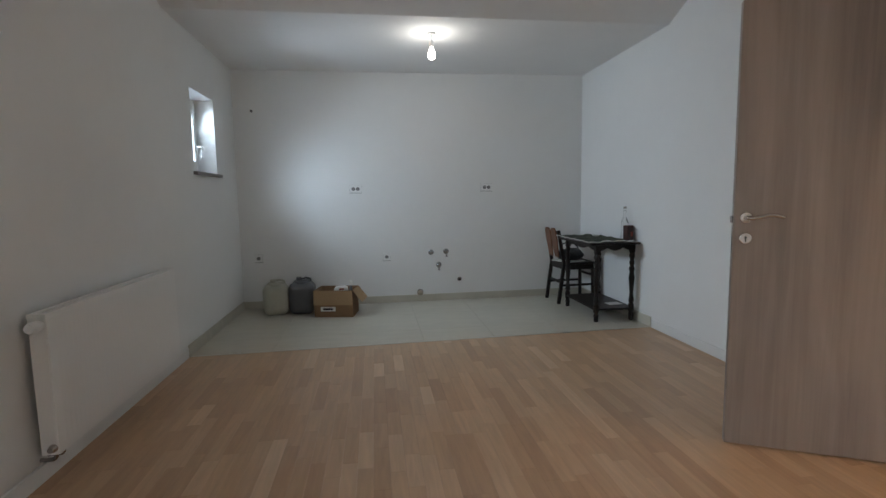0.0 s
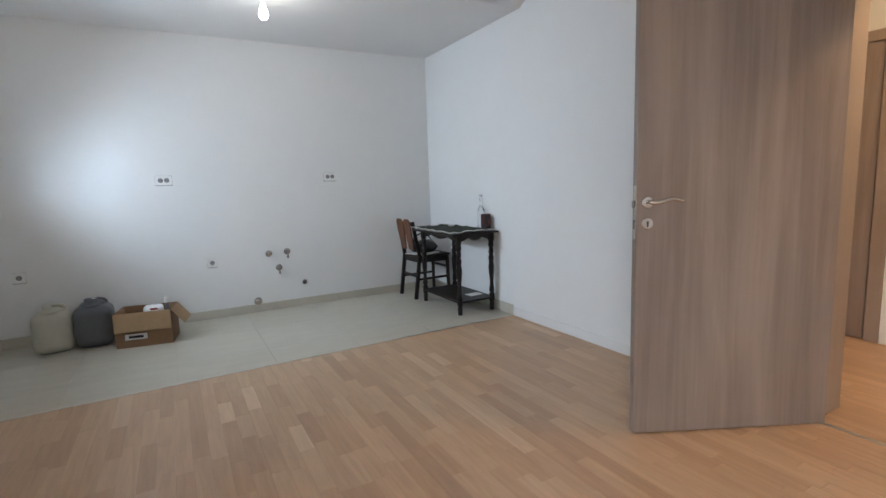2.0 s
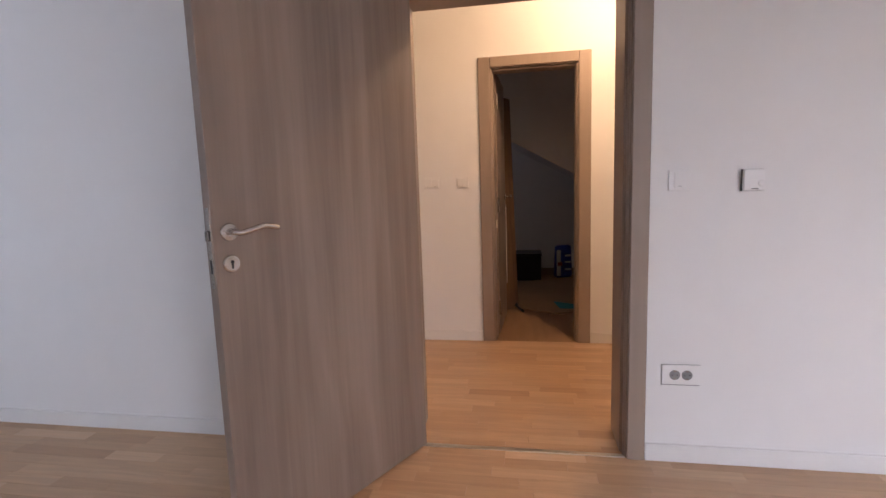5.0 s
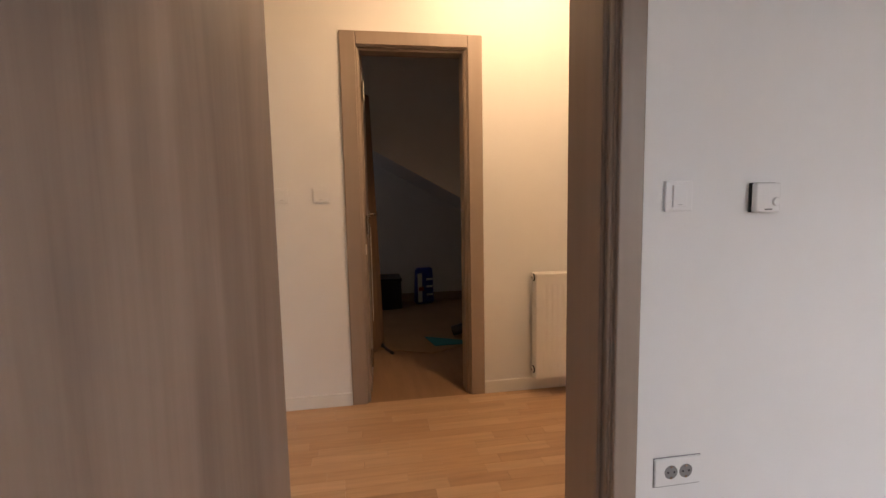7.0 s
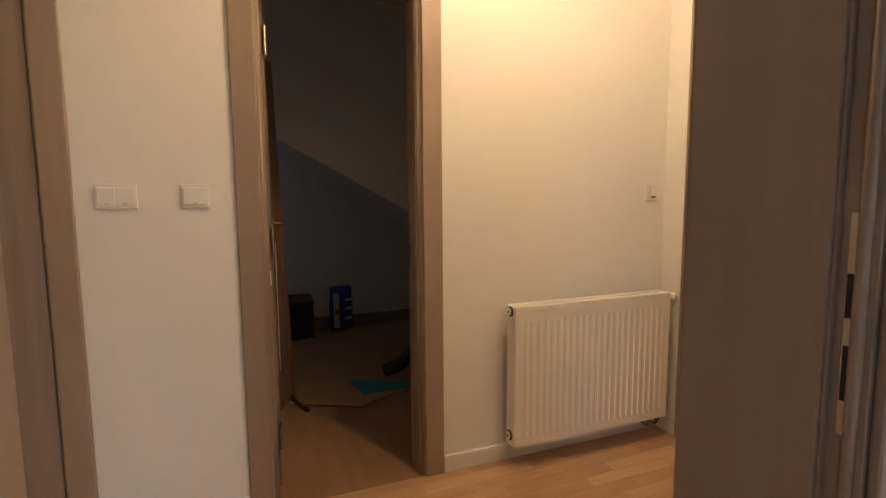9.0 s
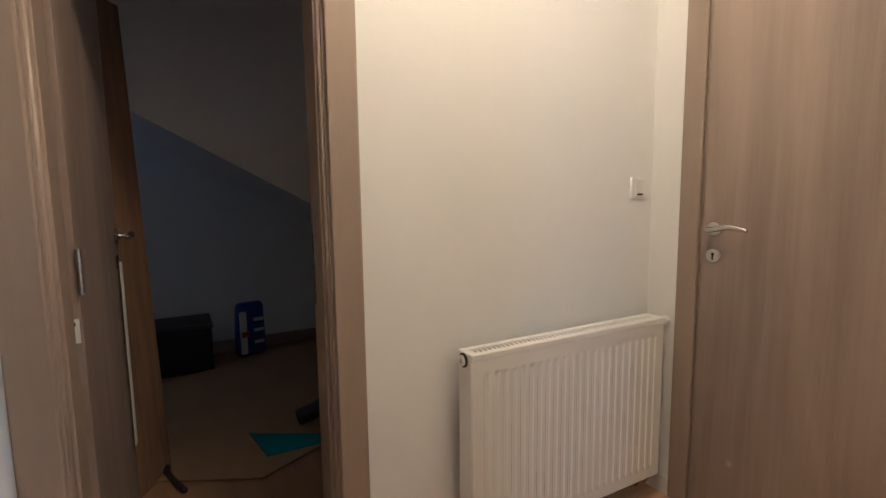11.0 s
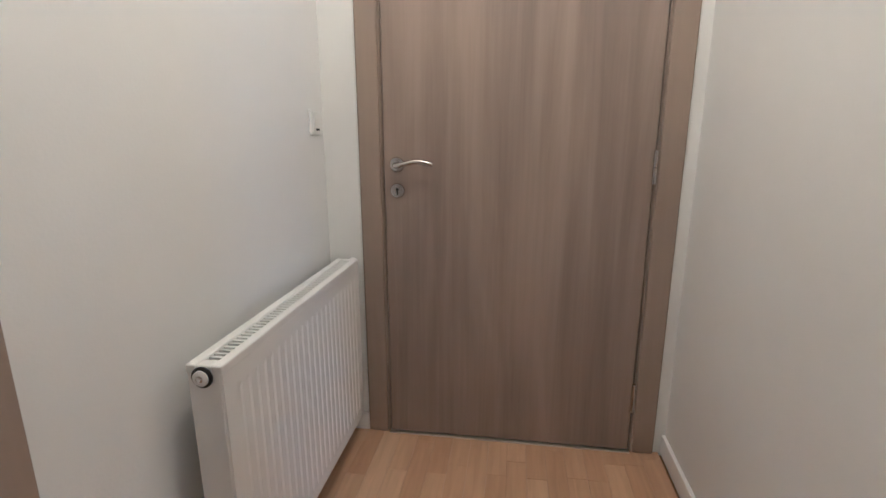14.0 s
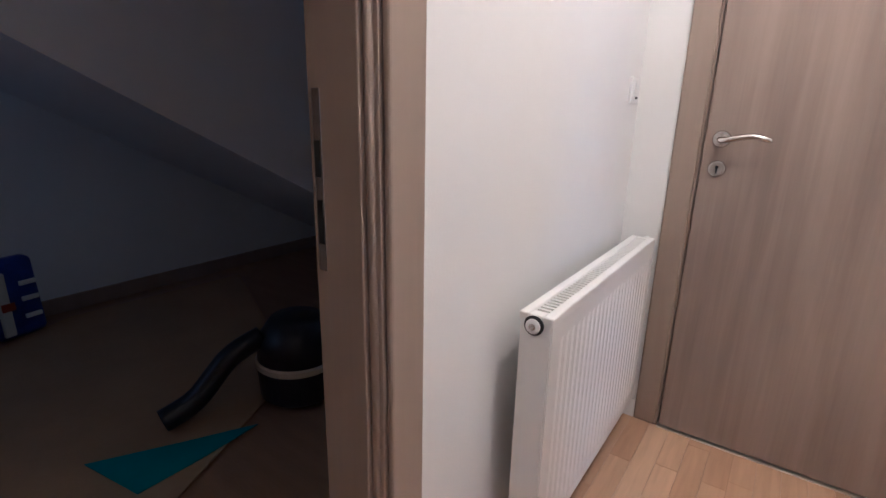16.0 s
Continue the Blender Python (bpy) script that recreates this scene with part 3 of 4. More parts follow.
def radiator(name, length, height, m, label, ribs=True, thick=0.10, gap=0.03):
    """A panel radiator: x along the wall from 0, wall behind at y 0, front at -thick."""
    root = thing(name, m, label, "radiator")
    # front panel with pressed grooves
    step = 0.0333
    n = int((length - 0.07) / step)
    own = bmesh.new()
    zs_ = [0.0, 0.035, 0.050, height - 0.075, height - 0.060, height - 0.02]
    xs, dep = [0.0, 0.03], [0.0, 0.0]
    for i in range(n):
        x = 0.035 + (length - 0.07) * (i + 0.5) / n
        for dx, q in ((-0.011, 0.0), (-0.006, 1.0), (0.006, 1.0), (0.011, 0.0)):
            xs.append(x + dx), dep.append(q)
    xs += [length - 0.03, length]
    dep += [0.0, 0.0]
    zf = [0.0, 0.0, 1.0, 1.0, 0.0, 0.0]
    depth_ = 0.0032 if ribs else 0.0006
    grid = [[own.verts.new((x, -thick + depth_ * q * w, z)) for x, q in zip(xs, dep)] for z, w in zip(zs_, zf)]
    for r0, r1 in zip(grid, grid[1:]):
        for k in range(len(xs) - 1):
            own.faces.new((r0[k], r0[k + 1], r1[k + 1], r1[k]))
    ext = bmesh.ops.extrude_face_region(own, geom=own.faces[:])
    bmesh.ops.translate(own, vec=(0, 0.012, 0), verts=[v for v in ext["geom"] if isinstance(v, bmesh.types.BMVert)])
    bmesh.ops.recalc_face_normals(own, faces=own.faces[:])
    part("front_panel", own, ENAMEL, root)
    part("rear_panel", box(0.004, length - 0.004, -gap - 0.012, -gap, 0.0, height - 0.02, 0.004), ENAMEL, root)
    # one block for the fins, its grey standing in for shade between the panels
    part("fins", box(0.03, length - 0.03, -thick + 0.02, -gap - 0.014, 0.04, height - 0.09), FIN_SHADE, root)
    for x0, x1 in ((-0.003, 0.004), (length - 0.004, length + 0.003)):
        part("side_cover", box(x0, x1, -thick + 0.004, -gap - 0.002, 0.0, height - 0.012, 0.002), ENAMEL, root)
    for y0, y1 in ((-thick - 0.001, -thick + 0.022), (-gap - 0.020, -gap + 0.002)):
        part("top_rail", box(-0.003, length + 0.003, y0, y1, height - 0.022, height, 0.004, 3), ENAMEL, root)
    for x0, x1 in ((-0.003, 0.022), (length - 0.022, length + 0.003)):
        part("top_end", box(x0, x1, -thick + 0.022, -gap - 0.020, height - 0.018, height - 0.001, 0.003), ENAMEL, root)
    bars = None
    k = int((length - 0.06) / 0.0165)
    for i in range(k):
        x = 0.028 + (length - 0.056) * i / (k - 1)
        bars = box(x - 0.0036, x + 0.0036, -thick + 0.021, -gap - 0.019, height - 0.011, height - 0.005, bm=bars)
    part("top_grille", bars, ENAMEL, root)
    for x in (length * 0.2, length * 0.8):
        part("wall_bracket", box(x - 0.02, x + 0.02, -gap, 0.0, 0.08, height - 0.1, 0.002), ENAMEL, root)
    return root


def plug(parent, x, y, z, sx, mat=ENAMEL):
    p = part("end_plug", lathe([(0.021, 0.0), (0.022, 0.003), (0.022, 0.006), (0.018, 0.008)], pose(x, y, z, 0, 90 * sx, 0), 24), DARK, parent, "dark ringed vent plug")
    part("plug_disc", lathe([(0.0165, 0.006), (0.0165, 0.011), (0.012, 0.013)], pose(x, y, z, 0, 90 * sx, 0), 24), mat, p)
    part("vent_screw", lathe([(0.0075, 0.0), (0.0075, 0.004), (0.005, 0.006)], pose(x + sx * 0.011, y, z, 0, 90 * sx, 0), 8), STEEL, p)


# hall radiator: x axis runs from its north end to the south
r = radiator("radiator", 0.84, 0.616, pose(HALL_E - 0.004, 0.945, 0.112, 0, 0, -90), "white ribbed panel radiator on the hall wall", thick=0.126, gap=0.051)
plug(r, -0.002, -0.086, 0.592, -1)
plug(r, -0.002, -0.086, 0.045, -1)
plug(r, 0.847, -0.086, 0.585, 1)
part("valve_body", lathe([(0.012, 0), (0.012, 0.03), (0.018, 0.034), (0.018, 0.055), (0.014, 0.06)], pose(0.847, -0.088, 0.588, 0, 90, 0), 16), PVC, r, "white radiator valve")
for x in (0.77, 0.82):
    part("pipe", tube(smooth_path([(x, -0.088, 0.01), (x, -0.088, -0.035), (x, -0.07, -0.05), (x, 0.002, -0.05)], 5), 0.0085, 10), CHROME, r, "short chrome supply pipe", smooth=True)
    part("pipe_nut", lathe([(0.015, 0), (0.015, 0.02)], pose(x, -0.088, -0.028), 6), STEEL, r)
# living room radiator: its x axis runs to the north
r = radiator("radiator", 1.29, 0.60, pose(LEFT + 0.004, 2.70, 0.135, 0, 0, 90), "long white panel radiator under the wall switch", ribs=False)
part("valve_body", lathe([(0.016, 0), (0.016, 0.02), (0.022, 0.024), (0.024, 0.06), (0.019, 0.075)], pose(0.002, -0.08, 0.555, 0, -90, 0), 20), PVC, r, "white thermostatic valve knob", smooth=False)
part("lower_plug", lathe([(0.016, 0), (0.018, 0.01), (0.012, 0.03)], pose(0.002, -0.08, 0.03, 0, -90, 0), 16), STEEL, r)
for x in (0.04, 0.09):
    part("pipe", tube(smooth_path([(x, -0.06, 0.01), (x, -0.06, -0.025), (x, -0.045, -0.04), (x, 0.002, -0.04)], 5), 0.0085, 10), CHROME, r, "short chrome supply pipe", smooth=True)


# ---- sockets, switches, valves: local frame, wall plane y 0, room to -y ----
def socket(m, label, pairs=1, w=None):
    w = w or (0.082 if pairs == 1 else 0.13)
    root = thing("wall_socket", m, label, "socket", "sockets on the walls")
    part("cover", box(-w / 2, w / 2, -0.0095, 0, -0.041, 0.041, 0.0025), PVC, root)
    # grey sheet showing below the cover draws the cover's shadow on the wall
    part("drawn_shadow", box(-w / 2 - 0.001, w / 2 + 0.001, -0.003, 0, -0.046, 0.042), SHADE_AND_MARK_GREY, root)
    for i in range(pairs):
        x = (i - (pairs - 1) / 2) * 0.047
        # grey disc on the cover, the recess's shade put into its colour
        well = lathe([(0.0205, -0.0095), (0.0205, -0.0105), (0.0185, -0.0105), (0.0175, -0.0102)], pose(x, 0, 0, 90, 0, 0) @ Matrix.Diagonal((1, 1, -1, 1)), 24)
        c = part("insert", well, SHADE_AND_MARK_GREY, root)
        for dx in (-0.0095, 0.0095):
            part("pin_hole", lathe([(0.003, -0.0108), (0.003, -0.0114)], pose(x + dx, 0, 0, 90, 0, 0) @ Matrix.Diagonal((1, 1, -1, 1)), 10), DARK, c)
        for dz in (-0.0165, 0.0165):
            part("earth_clip", box(x - 0.003, x + 0.003, -0.0125, -0.0105, dz - 0.003, dz + 0.003), STEEL, c)
    return root


# grey for painted socket shade, also for switch marks and the outlet ring
SHADE_AND_MARK_GREY = material("shade_and_mark_grey", (0.22, 0.22, 0.22), 0.5, vary=0.03)


def switch(m, label, rockers=1, reach=0.021):
    root = thing("light_switch", m, label, "switch", "switches on the walls")
    w = max(0.041, reach + 0.008)
    part("cover", box(-w, w, -0.009, 0, -0.041, 0.041, 0.003), PVC, root)
    for i in range(rockers):
        x0, x1 = -reach + 2 * reach * i / rockers, -reach + 2 * reach * (i + 1) / rockers
        k = part("rocker", box(x0 + 0.0006, x1 - 0.0006, -0.0135, -0.008, -0.029, 0.029, 0.0015), PVC, root)
        part("rocker_mark", box((x0 + x1) / 2 - 0.006, (x0 + x1) / 2 + 0.006, -0.0140, -0.0134, -0.024, -0.0225), SHADE_AND_MARK_GREY, k)
    return root


def thermostat(m, label, base=None):
    root = thing("thermostat", m, label, "thermostat")
    # default black base paints the dark shadow side behind the white body
    part("base", box(-0.039, 0.039, -0.010, 0, -0.041, 0.041, 0.002), base or DARK, root)
    part("body", box(-0.038, 0.038, -0.030, -0.010, -0.040, 0.040, 0.004), PVC, root)
    part("dial", lathe([(0.012, 0.0), (0.012, 0.005), (0.010, 0.007)], pose(0.022, -0.029, -0.012, 90, 0, 0), 20), PVC, root)
    part("mark", box(-0.012, 0.012, -0.0306, -0.0299, -0.034, -0.031), DARK, root)
    return root


NORTHW = lambda x, z: pose(x, BACK, z)
EASTW = lambda x, y, z: pose(x, y, z, 0, 0, -90)
socket(NORTHW(0.099, 1.283), "white double wall socket above the worktop height", 2)
socket(NORTHW(1.566, 1.282), "white double wall socket above the worktop height", 2)
socket(NORTHW(-0.960, 0.551), "white wall socket with a dark insert")
socket(NORTHW(0.417, 0.523), "white wall socket low on the kitchen wall")
socket(EASTW(DOORWALL, 1.058, 0.378), "white double wall socket beside the doorway", 2, 0.146)
switch(EASTW(DOORWALL, 1.084, 1.166), "white two-part light switch beside the doorway")
thermostat(EASTW(DOORWALL, 0.825, 1.158), "white square room thermostat with a small dial")
switch(EASTW(HALL_E, 2.13, 1.195), "white light switch beside the storage door", 1, 0.036)
switch(EASTW(HALL_E, 2.36, 1.195), "wide white double light switch in the hall", 2, 0.052)
wall_control = switch(EASTW(HALL_E, 0.118, 1.205), "small white wall control with a dark mark")
part("mark", box(-0.014, 0.014, -0.0152, -0.0140, -0.027, -0.020), DARK, wall_control)
switch(pose(LEFT, 2.62, 1.155, 0, 0, 90), "white light switch above the radiator")

# kitchen outlets
jb = thing("junction_outlet", NORTHW(-0.952, 2.111), "small round wall outlet with grey wires", "outlet")
part("ring", lathe([(0.015, 0), (0.015, 0.004), (0.011, 0.006)], pose(0, 0, 0, 90, 0, 0), 20), SHADE_AND_MARK_GREY, jb)
part("wire", tube(smooth_path([(0, -0.004, 0), (0.006, -0.03, 0.006), (0.014, -0.035, -0.01)], 5), 0.004, 8), DARK, jb, smooth=True)


def tap(x, z, label, stem=0.05, hang=0.0):
    root = thing("angle_valve", NORTHW(x, z), label, "valve", "water outlets on the kitchen wall")
    part("rosette", lathe([(0.031, 0), (0.031, 0.004), (0.020, 0.012), (0.013, 0.014)], pose(0, 0, 0, 90, 0, 0), 24), CHROME, root)
    part("valve_body", lathe([(0.012, 0.012), (0.012, stem), (0.016, stem + 0.002), (0.017, stem + 0.02), (0.012, stem + 0.024)], pose(0, 0, 0, 90, 0, 0), 16), CHROME, root)
    if hang:
        part("outlet", lathe([(0.009, 0.01 if hang > 0 else 0.0), (0.009, 0.045), (0.012, 0.047), (0.012, 0.06)], pose(0, -stem * 0.7, 0, 0 if hang > 0 else 180, 0, 0), 14), CHROME, root)


tap(0.917, 0.559, "chrome capped water outlet in the wall", 0.018)
tap(1.090, 0.565, "chrome angle valve with a downward outlet", 0.05, -1)
tap(1.003, 0.414, "chrome angle valve with a dark mouth", 0.035, -1)
so = thing("wall_outlet", NORTHW(1.240, 0.241), "small grey wall outlet above the skirting", "outlet")
part("ring", lathe([(0.024, 0), (0.024, 0.006), (0.018, 0.010)], pose(0, 0, 0, 90, 0, 0), 20), CHROME, so)
part("stub", lathe([(0.012, 0.006), (0.012, 0.030), (0.008, 0.034)], pose(0, 0, -0.004, 90, 0, 0), 14), DARK, so)
dr = thing("drain_cap", NORTHW(0.785, 0.106), "grey round drain cap low on the wall", "drain cap")
part("cap", lathe([(0.030, 0), (0.030, 0.035), (0.024, 0.042), (0.012, 0.044)], pose(0, 0, 0, 90, 0, 0), 24), STEEL, dr)
part("cap_rim", lathe([(0.037, 0), (0.037, 0.006), (0.030, 0.008)], pose(0, 0, 0, 90, 0, 0), 24), CHROME, dr)


# ---- lamps ----
def bare_bulb(m, mat, label):
    root = thing("ceiling_lamp", m, label, "lamp")
    part("ceiling_plate", lathe([(0.030, -0.014), (0.036, -0.006), (0.036, 0.0)], None, 24), PVC, root)
    part("cord", tube([(0, 0, -0.012), (0.001, 0, -0.04), (0, 0, -0.065)], 0.004, 8), PVC, root)
    part("socket", lathe([(0.0165, -0.112), (0.019, -0.105), (0.019, -0.068), (0.010, -0.058)], None, 20), PVC, root)
    g = part("bulb", lathe([(0.004, -0.212), (0.018, -0.208), (0.029, -0.194), (0.0325, -0.175), (0.029, -0.155), (0.020, -0.132), (0.0155, -0.112)], None, 24), mat, root, "lit opal light bulb", smooth=True)
    g.visible_shadow = False
    return root


bare_bulb(pose(0.81, 4.73, CEIL_Z), BULB, "bare lit bulb hanging from the kitchen ceiling")
bare_bulb(pose(3.55, 1.05, 2.62), HALLBULB, "warm lit bulb on the hall ceiling")


# ---- table ----
def turned_leg(h, r=0.02):
    prof = [(0.013, 0.0), (0.017, 0.01), (0.015, 0.03), (0.019, 0.05), (0.014, 0.07), (0.020, 0.085), (0.020, 0.14), (0.013, 0.15), (0.020, 0.17), (0.016, 0.20), (0.012, 0.24), (0.018, 0.32), (0.021, 0.37),
            (0.015, 0.42), (0.020, 0.44), (0.020, 0.455), (0.013, 0.47), (0.019, 0.50), (0.013, 0.53), (0.020, 0.55), (0.020, 0.56), (0.016, 0.58), (0.021, 0.60)]
    s = h / 0.60
    own = lathe([(q * 1.3, z * s) for q, z in prof], None, 14)
    box(-0.021, 0.021, -0.021, 0.021, 0.60 * s - 0.01, h + 0.06, 0.002, bm=own)
    return own


TX0, TX1, TY0, TY1, TZ = 2.305, 2.650, 4.755, 5.43, 0.738
t = thing("side_table", pose(0, 0, 0), "dark stained wooden side table with turned legs and low shelf", "table")
for x in (TX0, TX1):
    for y in (TY0, TY1):
        part("leg", turned_leg(TZ - 0.085), DARKWOOD, t, m=pose(x, y, 0))
own = prism([(TX0 - 0.10, TZ - 0.018), (TX0 - 0.10, TZ), (TX1 + 0.038, TZ), (TX1 + 0.038, TZ - 0.018)], TY0 - 0.08, TY1 + 0.05, 0.004)
part("tabletop", own, DARKWOOD, t)


def wavy(x0, x1, z, drop):
    pts = [(x0, z)]
    n = 16
    for i in range(n + 1):
        u = i / n
        pts.append((x0 + (x1 - x0) * u, z - drop * (0.55 + 0.45 * abs(math.cos(2 * math.pi * u)))))
    return pts + [(x1, z)]


for y in (TY0 - 0.012, TY1):
    part("apron", prism(wavy(TX0 + 0.02, TX1 - 0.02, TZ - 0.018, 0.058), y, y + 0.012), DARKWOOD, t)
for x in (TX0 - 0.006, TX1 - 0.006):
    own = prism(wavy(TY0 + 0.02, TY1 - 0.02, TZ - 0.018, 0.058), -0.006, 0.006)
    own.transform(pose(x + 0.006, 0, 0, 0, 0, 90))
    part("apron", own, DARKWOOD, t)
part("shelf", box(TX0 - 0.02, TX1 + 0.02, TY0 - 0.02, TY1 + 0.02, 0.108, 0.125, 0.004), DARKWOOD, t)
c = thing("paper_sheet", pose(2.56, 4.92, 0.126, 0, 0, 6), "white folded paper lying on the table shelf", "paper")
part("sheet", box(-0.07, 0.07, -0.05, 0.05, 0, 0.002), PAPER, c)

# tablecloth, a folded sheet with drooping scalloped hem
c = thing("tablecloth", pose(0, 0, 0), "rumpled dark green patterned tablecloth with pale hem", "tablecloth")
own = bmesh.new()
nx, ny = 20, 30
X0, X1, Y0, Y1 = TX0 - 0.104, TX1 - 0.03, TY0 - 0.07, TY1 + 0.052


def cloth_z(x, y):
    return TZ + 0.004 + 0.009 * (1 + noise.noise((x * 9, y * 9, 1.3))) + 0.014 * max(0, noise.noise((x * 22, y * 15, 4)))


g = [[own.verts.new((X0 + (X1 - X0) * i / nx + 0.012 * noise.noise((j * 0.4, i * 0.1, 2)), Y0 + (Y1 - Y0) * j / ny + (0.022 * math.sin(i * 1.1) if j == 0 else 0), cloth_z(X0 + (X1 - X0) * i / nx, Y0 + (Y1 - Y0) * j / ny))) for i in range(nx + 1)] for j in range(ny + 1)]
for j in range(ny):
    for i in range(nx):
        own.faces.new((g[j][i], g[j][i + 1], g[j + 1][i + 1], g[j + 1][i]))
hem = [v.co.copy() for v in g[0]]
hem2 = [g[j][0].co.copy() for j in range(ny + 1)]
ext = bmesh.ops.extrude_face_region(own, geom=own.faces[:])
bmesh.ops.translate(own, vec=(0, 0, 0.003), verts=[v for v in ext["geom"] if isinstance(v, bmesh.types.BMVert)])
bmesh.ops.recalc_face_normals(own, faces=own.faces[:])
part("cloth", own, CLOTH, c, smooth=True)
part("hem", tube([p + Vector((0, -0.003, 0.002)) for p in hem], 0.004, 6), CLOTH_EDGE, c, "pale stitched hem")
part("hem", tube([p + Vector((-0.003, 0, 0.002)) for p in hem2], 0.004, 6), CLOTH_EDGE, c, "pale stitched hem")

bt = thing("bottle", pose(2.645, 4.895, TZ + 0.008), "clear glass bottle with a slim neck", "bottle")
part("glass", lathe([(0.030, 0.0), (0.034, 0.006), (0.034, 0.15), (0.030, 0.175), (0.016, 0.205), (0.0125, 0.22), (0.0125, 0.285), (0.0145, 0.287), (0.0145, 0.297)], None, 24), GLASS, bt, smooth=True)
part("cap", lathe([(0.0155, 0.294), (0.0155, 0.312), (0.014, 0.314)], None, 20), STEEL, bt)
cn = thing("tin_box", pose(2.635, 4.805, TZ + 0.014, 0, 0, 14), "dark red-brown printed tin standing on the table", "tin")
part("tin", box(-0.036, 0.036, -0.032, 0.032, 0, 0.135, 0.006), WINE, cn)
part("printed_mark", box(-0.002, 0.022, -0.0332, -0.0318, 0.035, 0.075), RED, cn, "paler red and cream print")
sp = thing("small_dish", pose(2.52, 5.24, TZ + 0.017), "small white dish lying on the tablecloth", "dish")
part("dish", lathe([(0.012, 0.0), (0.030, 0.006), (0.040, 0.016), (0.037, 0.016), (0.026, 0.008)], None, 20), PAPER, sp)


# ---- chair, its back to the west ----
ch = thing("wooden_chair", pose(2.275, 5.715, 0, 0, 0, -88), "dark wooden chair with two broad varnished back panels", "chair")
# local: front to -y ... back at y = 0; x across
W2 = 0.168


def bar(p, q, w, d, name, mat=DARKWOOD, label=""):
    p, q = Vector(p), Vector(q)
    own = box(-w / 2, w / 2, -d / 2, d / 2, 0, (q - p).length, 0.004)
    own.transform(Matrix.Translation(p) @ (q - p).to_track_quat("Z", "Y").to_matrix().to_4x4())
    part(name, own, mat, ch, label)


for sx in (-1, 1):
    bar((sx * W2, -0.03, 0), (sx * W2, 0.03, 0.44), 0.03, 0.036, "rear_leg")
    bar((sx * W2, 0.03, 0.43), (sx * (W2 - 0.01), -0.035, 0.80), 0.028, 0.034, "back_post")
    bar((sx * (W2 - 0.005), 0.375, 0), (sx * (W2 - 0.015), 0.365, 0.42), 0.03, 0.034, "front_leg")
    bar((sx * (W2 - 0.003), 0.0, 0.20), (sx * (W2 - 0.008), 0.37, 0.20), 0.016, 0.024, "side_stretcher")
    bar((sx * (W2 - 0.003), 0.03, 0.40), (sx * (W2 - 0.012), 0.365, 0.395), 0.022, 0.055, "side_rail")
bar((-W2, 0.37, 0.30), (W2, 0.37, 0.30), 0.02, 0.026, "front_stretcher")
bar((-W2, 0.012, 0.23), (W2, 0.012, 0.23), 0.02, 0.026, "rear_stretcher")
bar((-W2, 0.365, 0.395), (W2, 0.365, 0.395), 0.022, 0.055, "front_rail")
bar((-W2, 0.03, 0.40), (W2, 0.03, 0.40), 0.022, 0.055, "rear_rail")
bar((-W2 - 0.005, -0.035, 0.775), (W2 + 0.005, -0.035, 0.775), 0.026, 0.035, "top_rail")
for x in (-0.079, 0.079):
    own = prism([(x - 0.050, 0.0), (x - 0.074, 0.20), (x - 0.068, 0.30), (x - 0.040, 0.325), (x + 0.040, 0.325), (x + 0.068, 0.30), (x + 0.074, 0.20), (x + 0.050, 0.0)], -0.006, 0.006, 0.004)
    own.transform(pose(0, -0.012, 0.505, 9.5, 0, 0))
    part("back_slat", own, PLY, ch, "broad varnished orange-brown plywood back panel")
part("seat", box(-W2 - 0.012, W2 + 0.012, 0.02, 0.395, 0.425, 0.447, 0.008, 3), DARKWOOD, ch, "worn dark wooden seat")
bg = thing("handbag", pose(2.46, 5.74, 0.459, 0, 0, 12), "slumped black bag lying on the chair seat", "bag")
own = bmesh.new()
bmesh.ops.create_icosphere(own, subdivisions=3, radius=1)
for v in own.verts:
    n_ = 1 + 0.16 * noise.noise(v.co * 1.7)
    v.co = Vector((v.co.x * 0.15 * n_, v.co.y * 0.14 * n_, max(0.0, 0.055 + v.co.z * 0.075 * n_)))
part("bag_body", own, BLACKBAG, bg, smooth=True)
part("strap", tube(smooth_path([(-0.12, 0.02, 0.08), (-0.10, 0.03, 0.16), (0.0, 0.03, 0.19), (0.09, 0.02, 0.15), (0.12, 0.0, 0.08)], 6), 0.007, 8), BLACKBAG, bg, smooth=True)
nw = thing("newspaper", pose(2.39, 5.69, 0.448, 0, 0, 20), "folded white newspaper on the chair seat", "paper")
part("sheet", box(-0.10, 0.16, -0.13, 0.13, 0, 0.010, 0.003), PAPER, nw)


# ---- canisters and carton on the tiles ----
def canister(m, mat, label, w, d, h):
    root = thing("canister", m, label, "canister", "canisters on the kitchen floor")
    own = box(-w / 2, w / 2, -d / 2, d / 2, 0, h, 0.07, 6)
    part("body", own, mat, root, smooth=True)
    part("shoulder", lathe([(w * 0.36, h - 0.012), (w * 0.30, h + 0.014), (w * 0.14, h + 0.022)], None, 24), mat, root, smooth=True)
    part("cap", lathe([(0.030, h + 0.018), (0.031, h + 0.046), (0.027, h + 0.050)], pose(-w * 0.08, -0.02, 0), 20), mat, root)
    part("grip", tube(smooth_path([(-w * 0.02, 0.04, h + 0.01), (0.0, 0.045, h + 0.028), (w * 0.14, 0.03, h + 0.034), (w * 0.3, 0.02, h + 0.024), (w * 0.34, 0.02, h - 0.002)], 5), 0.011, 10), mat, root, smooth=True)
    return root


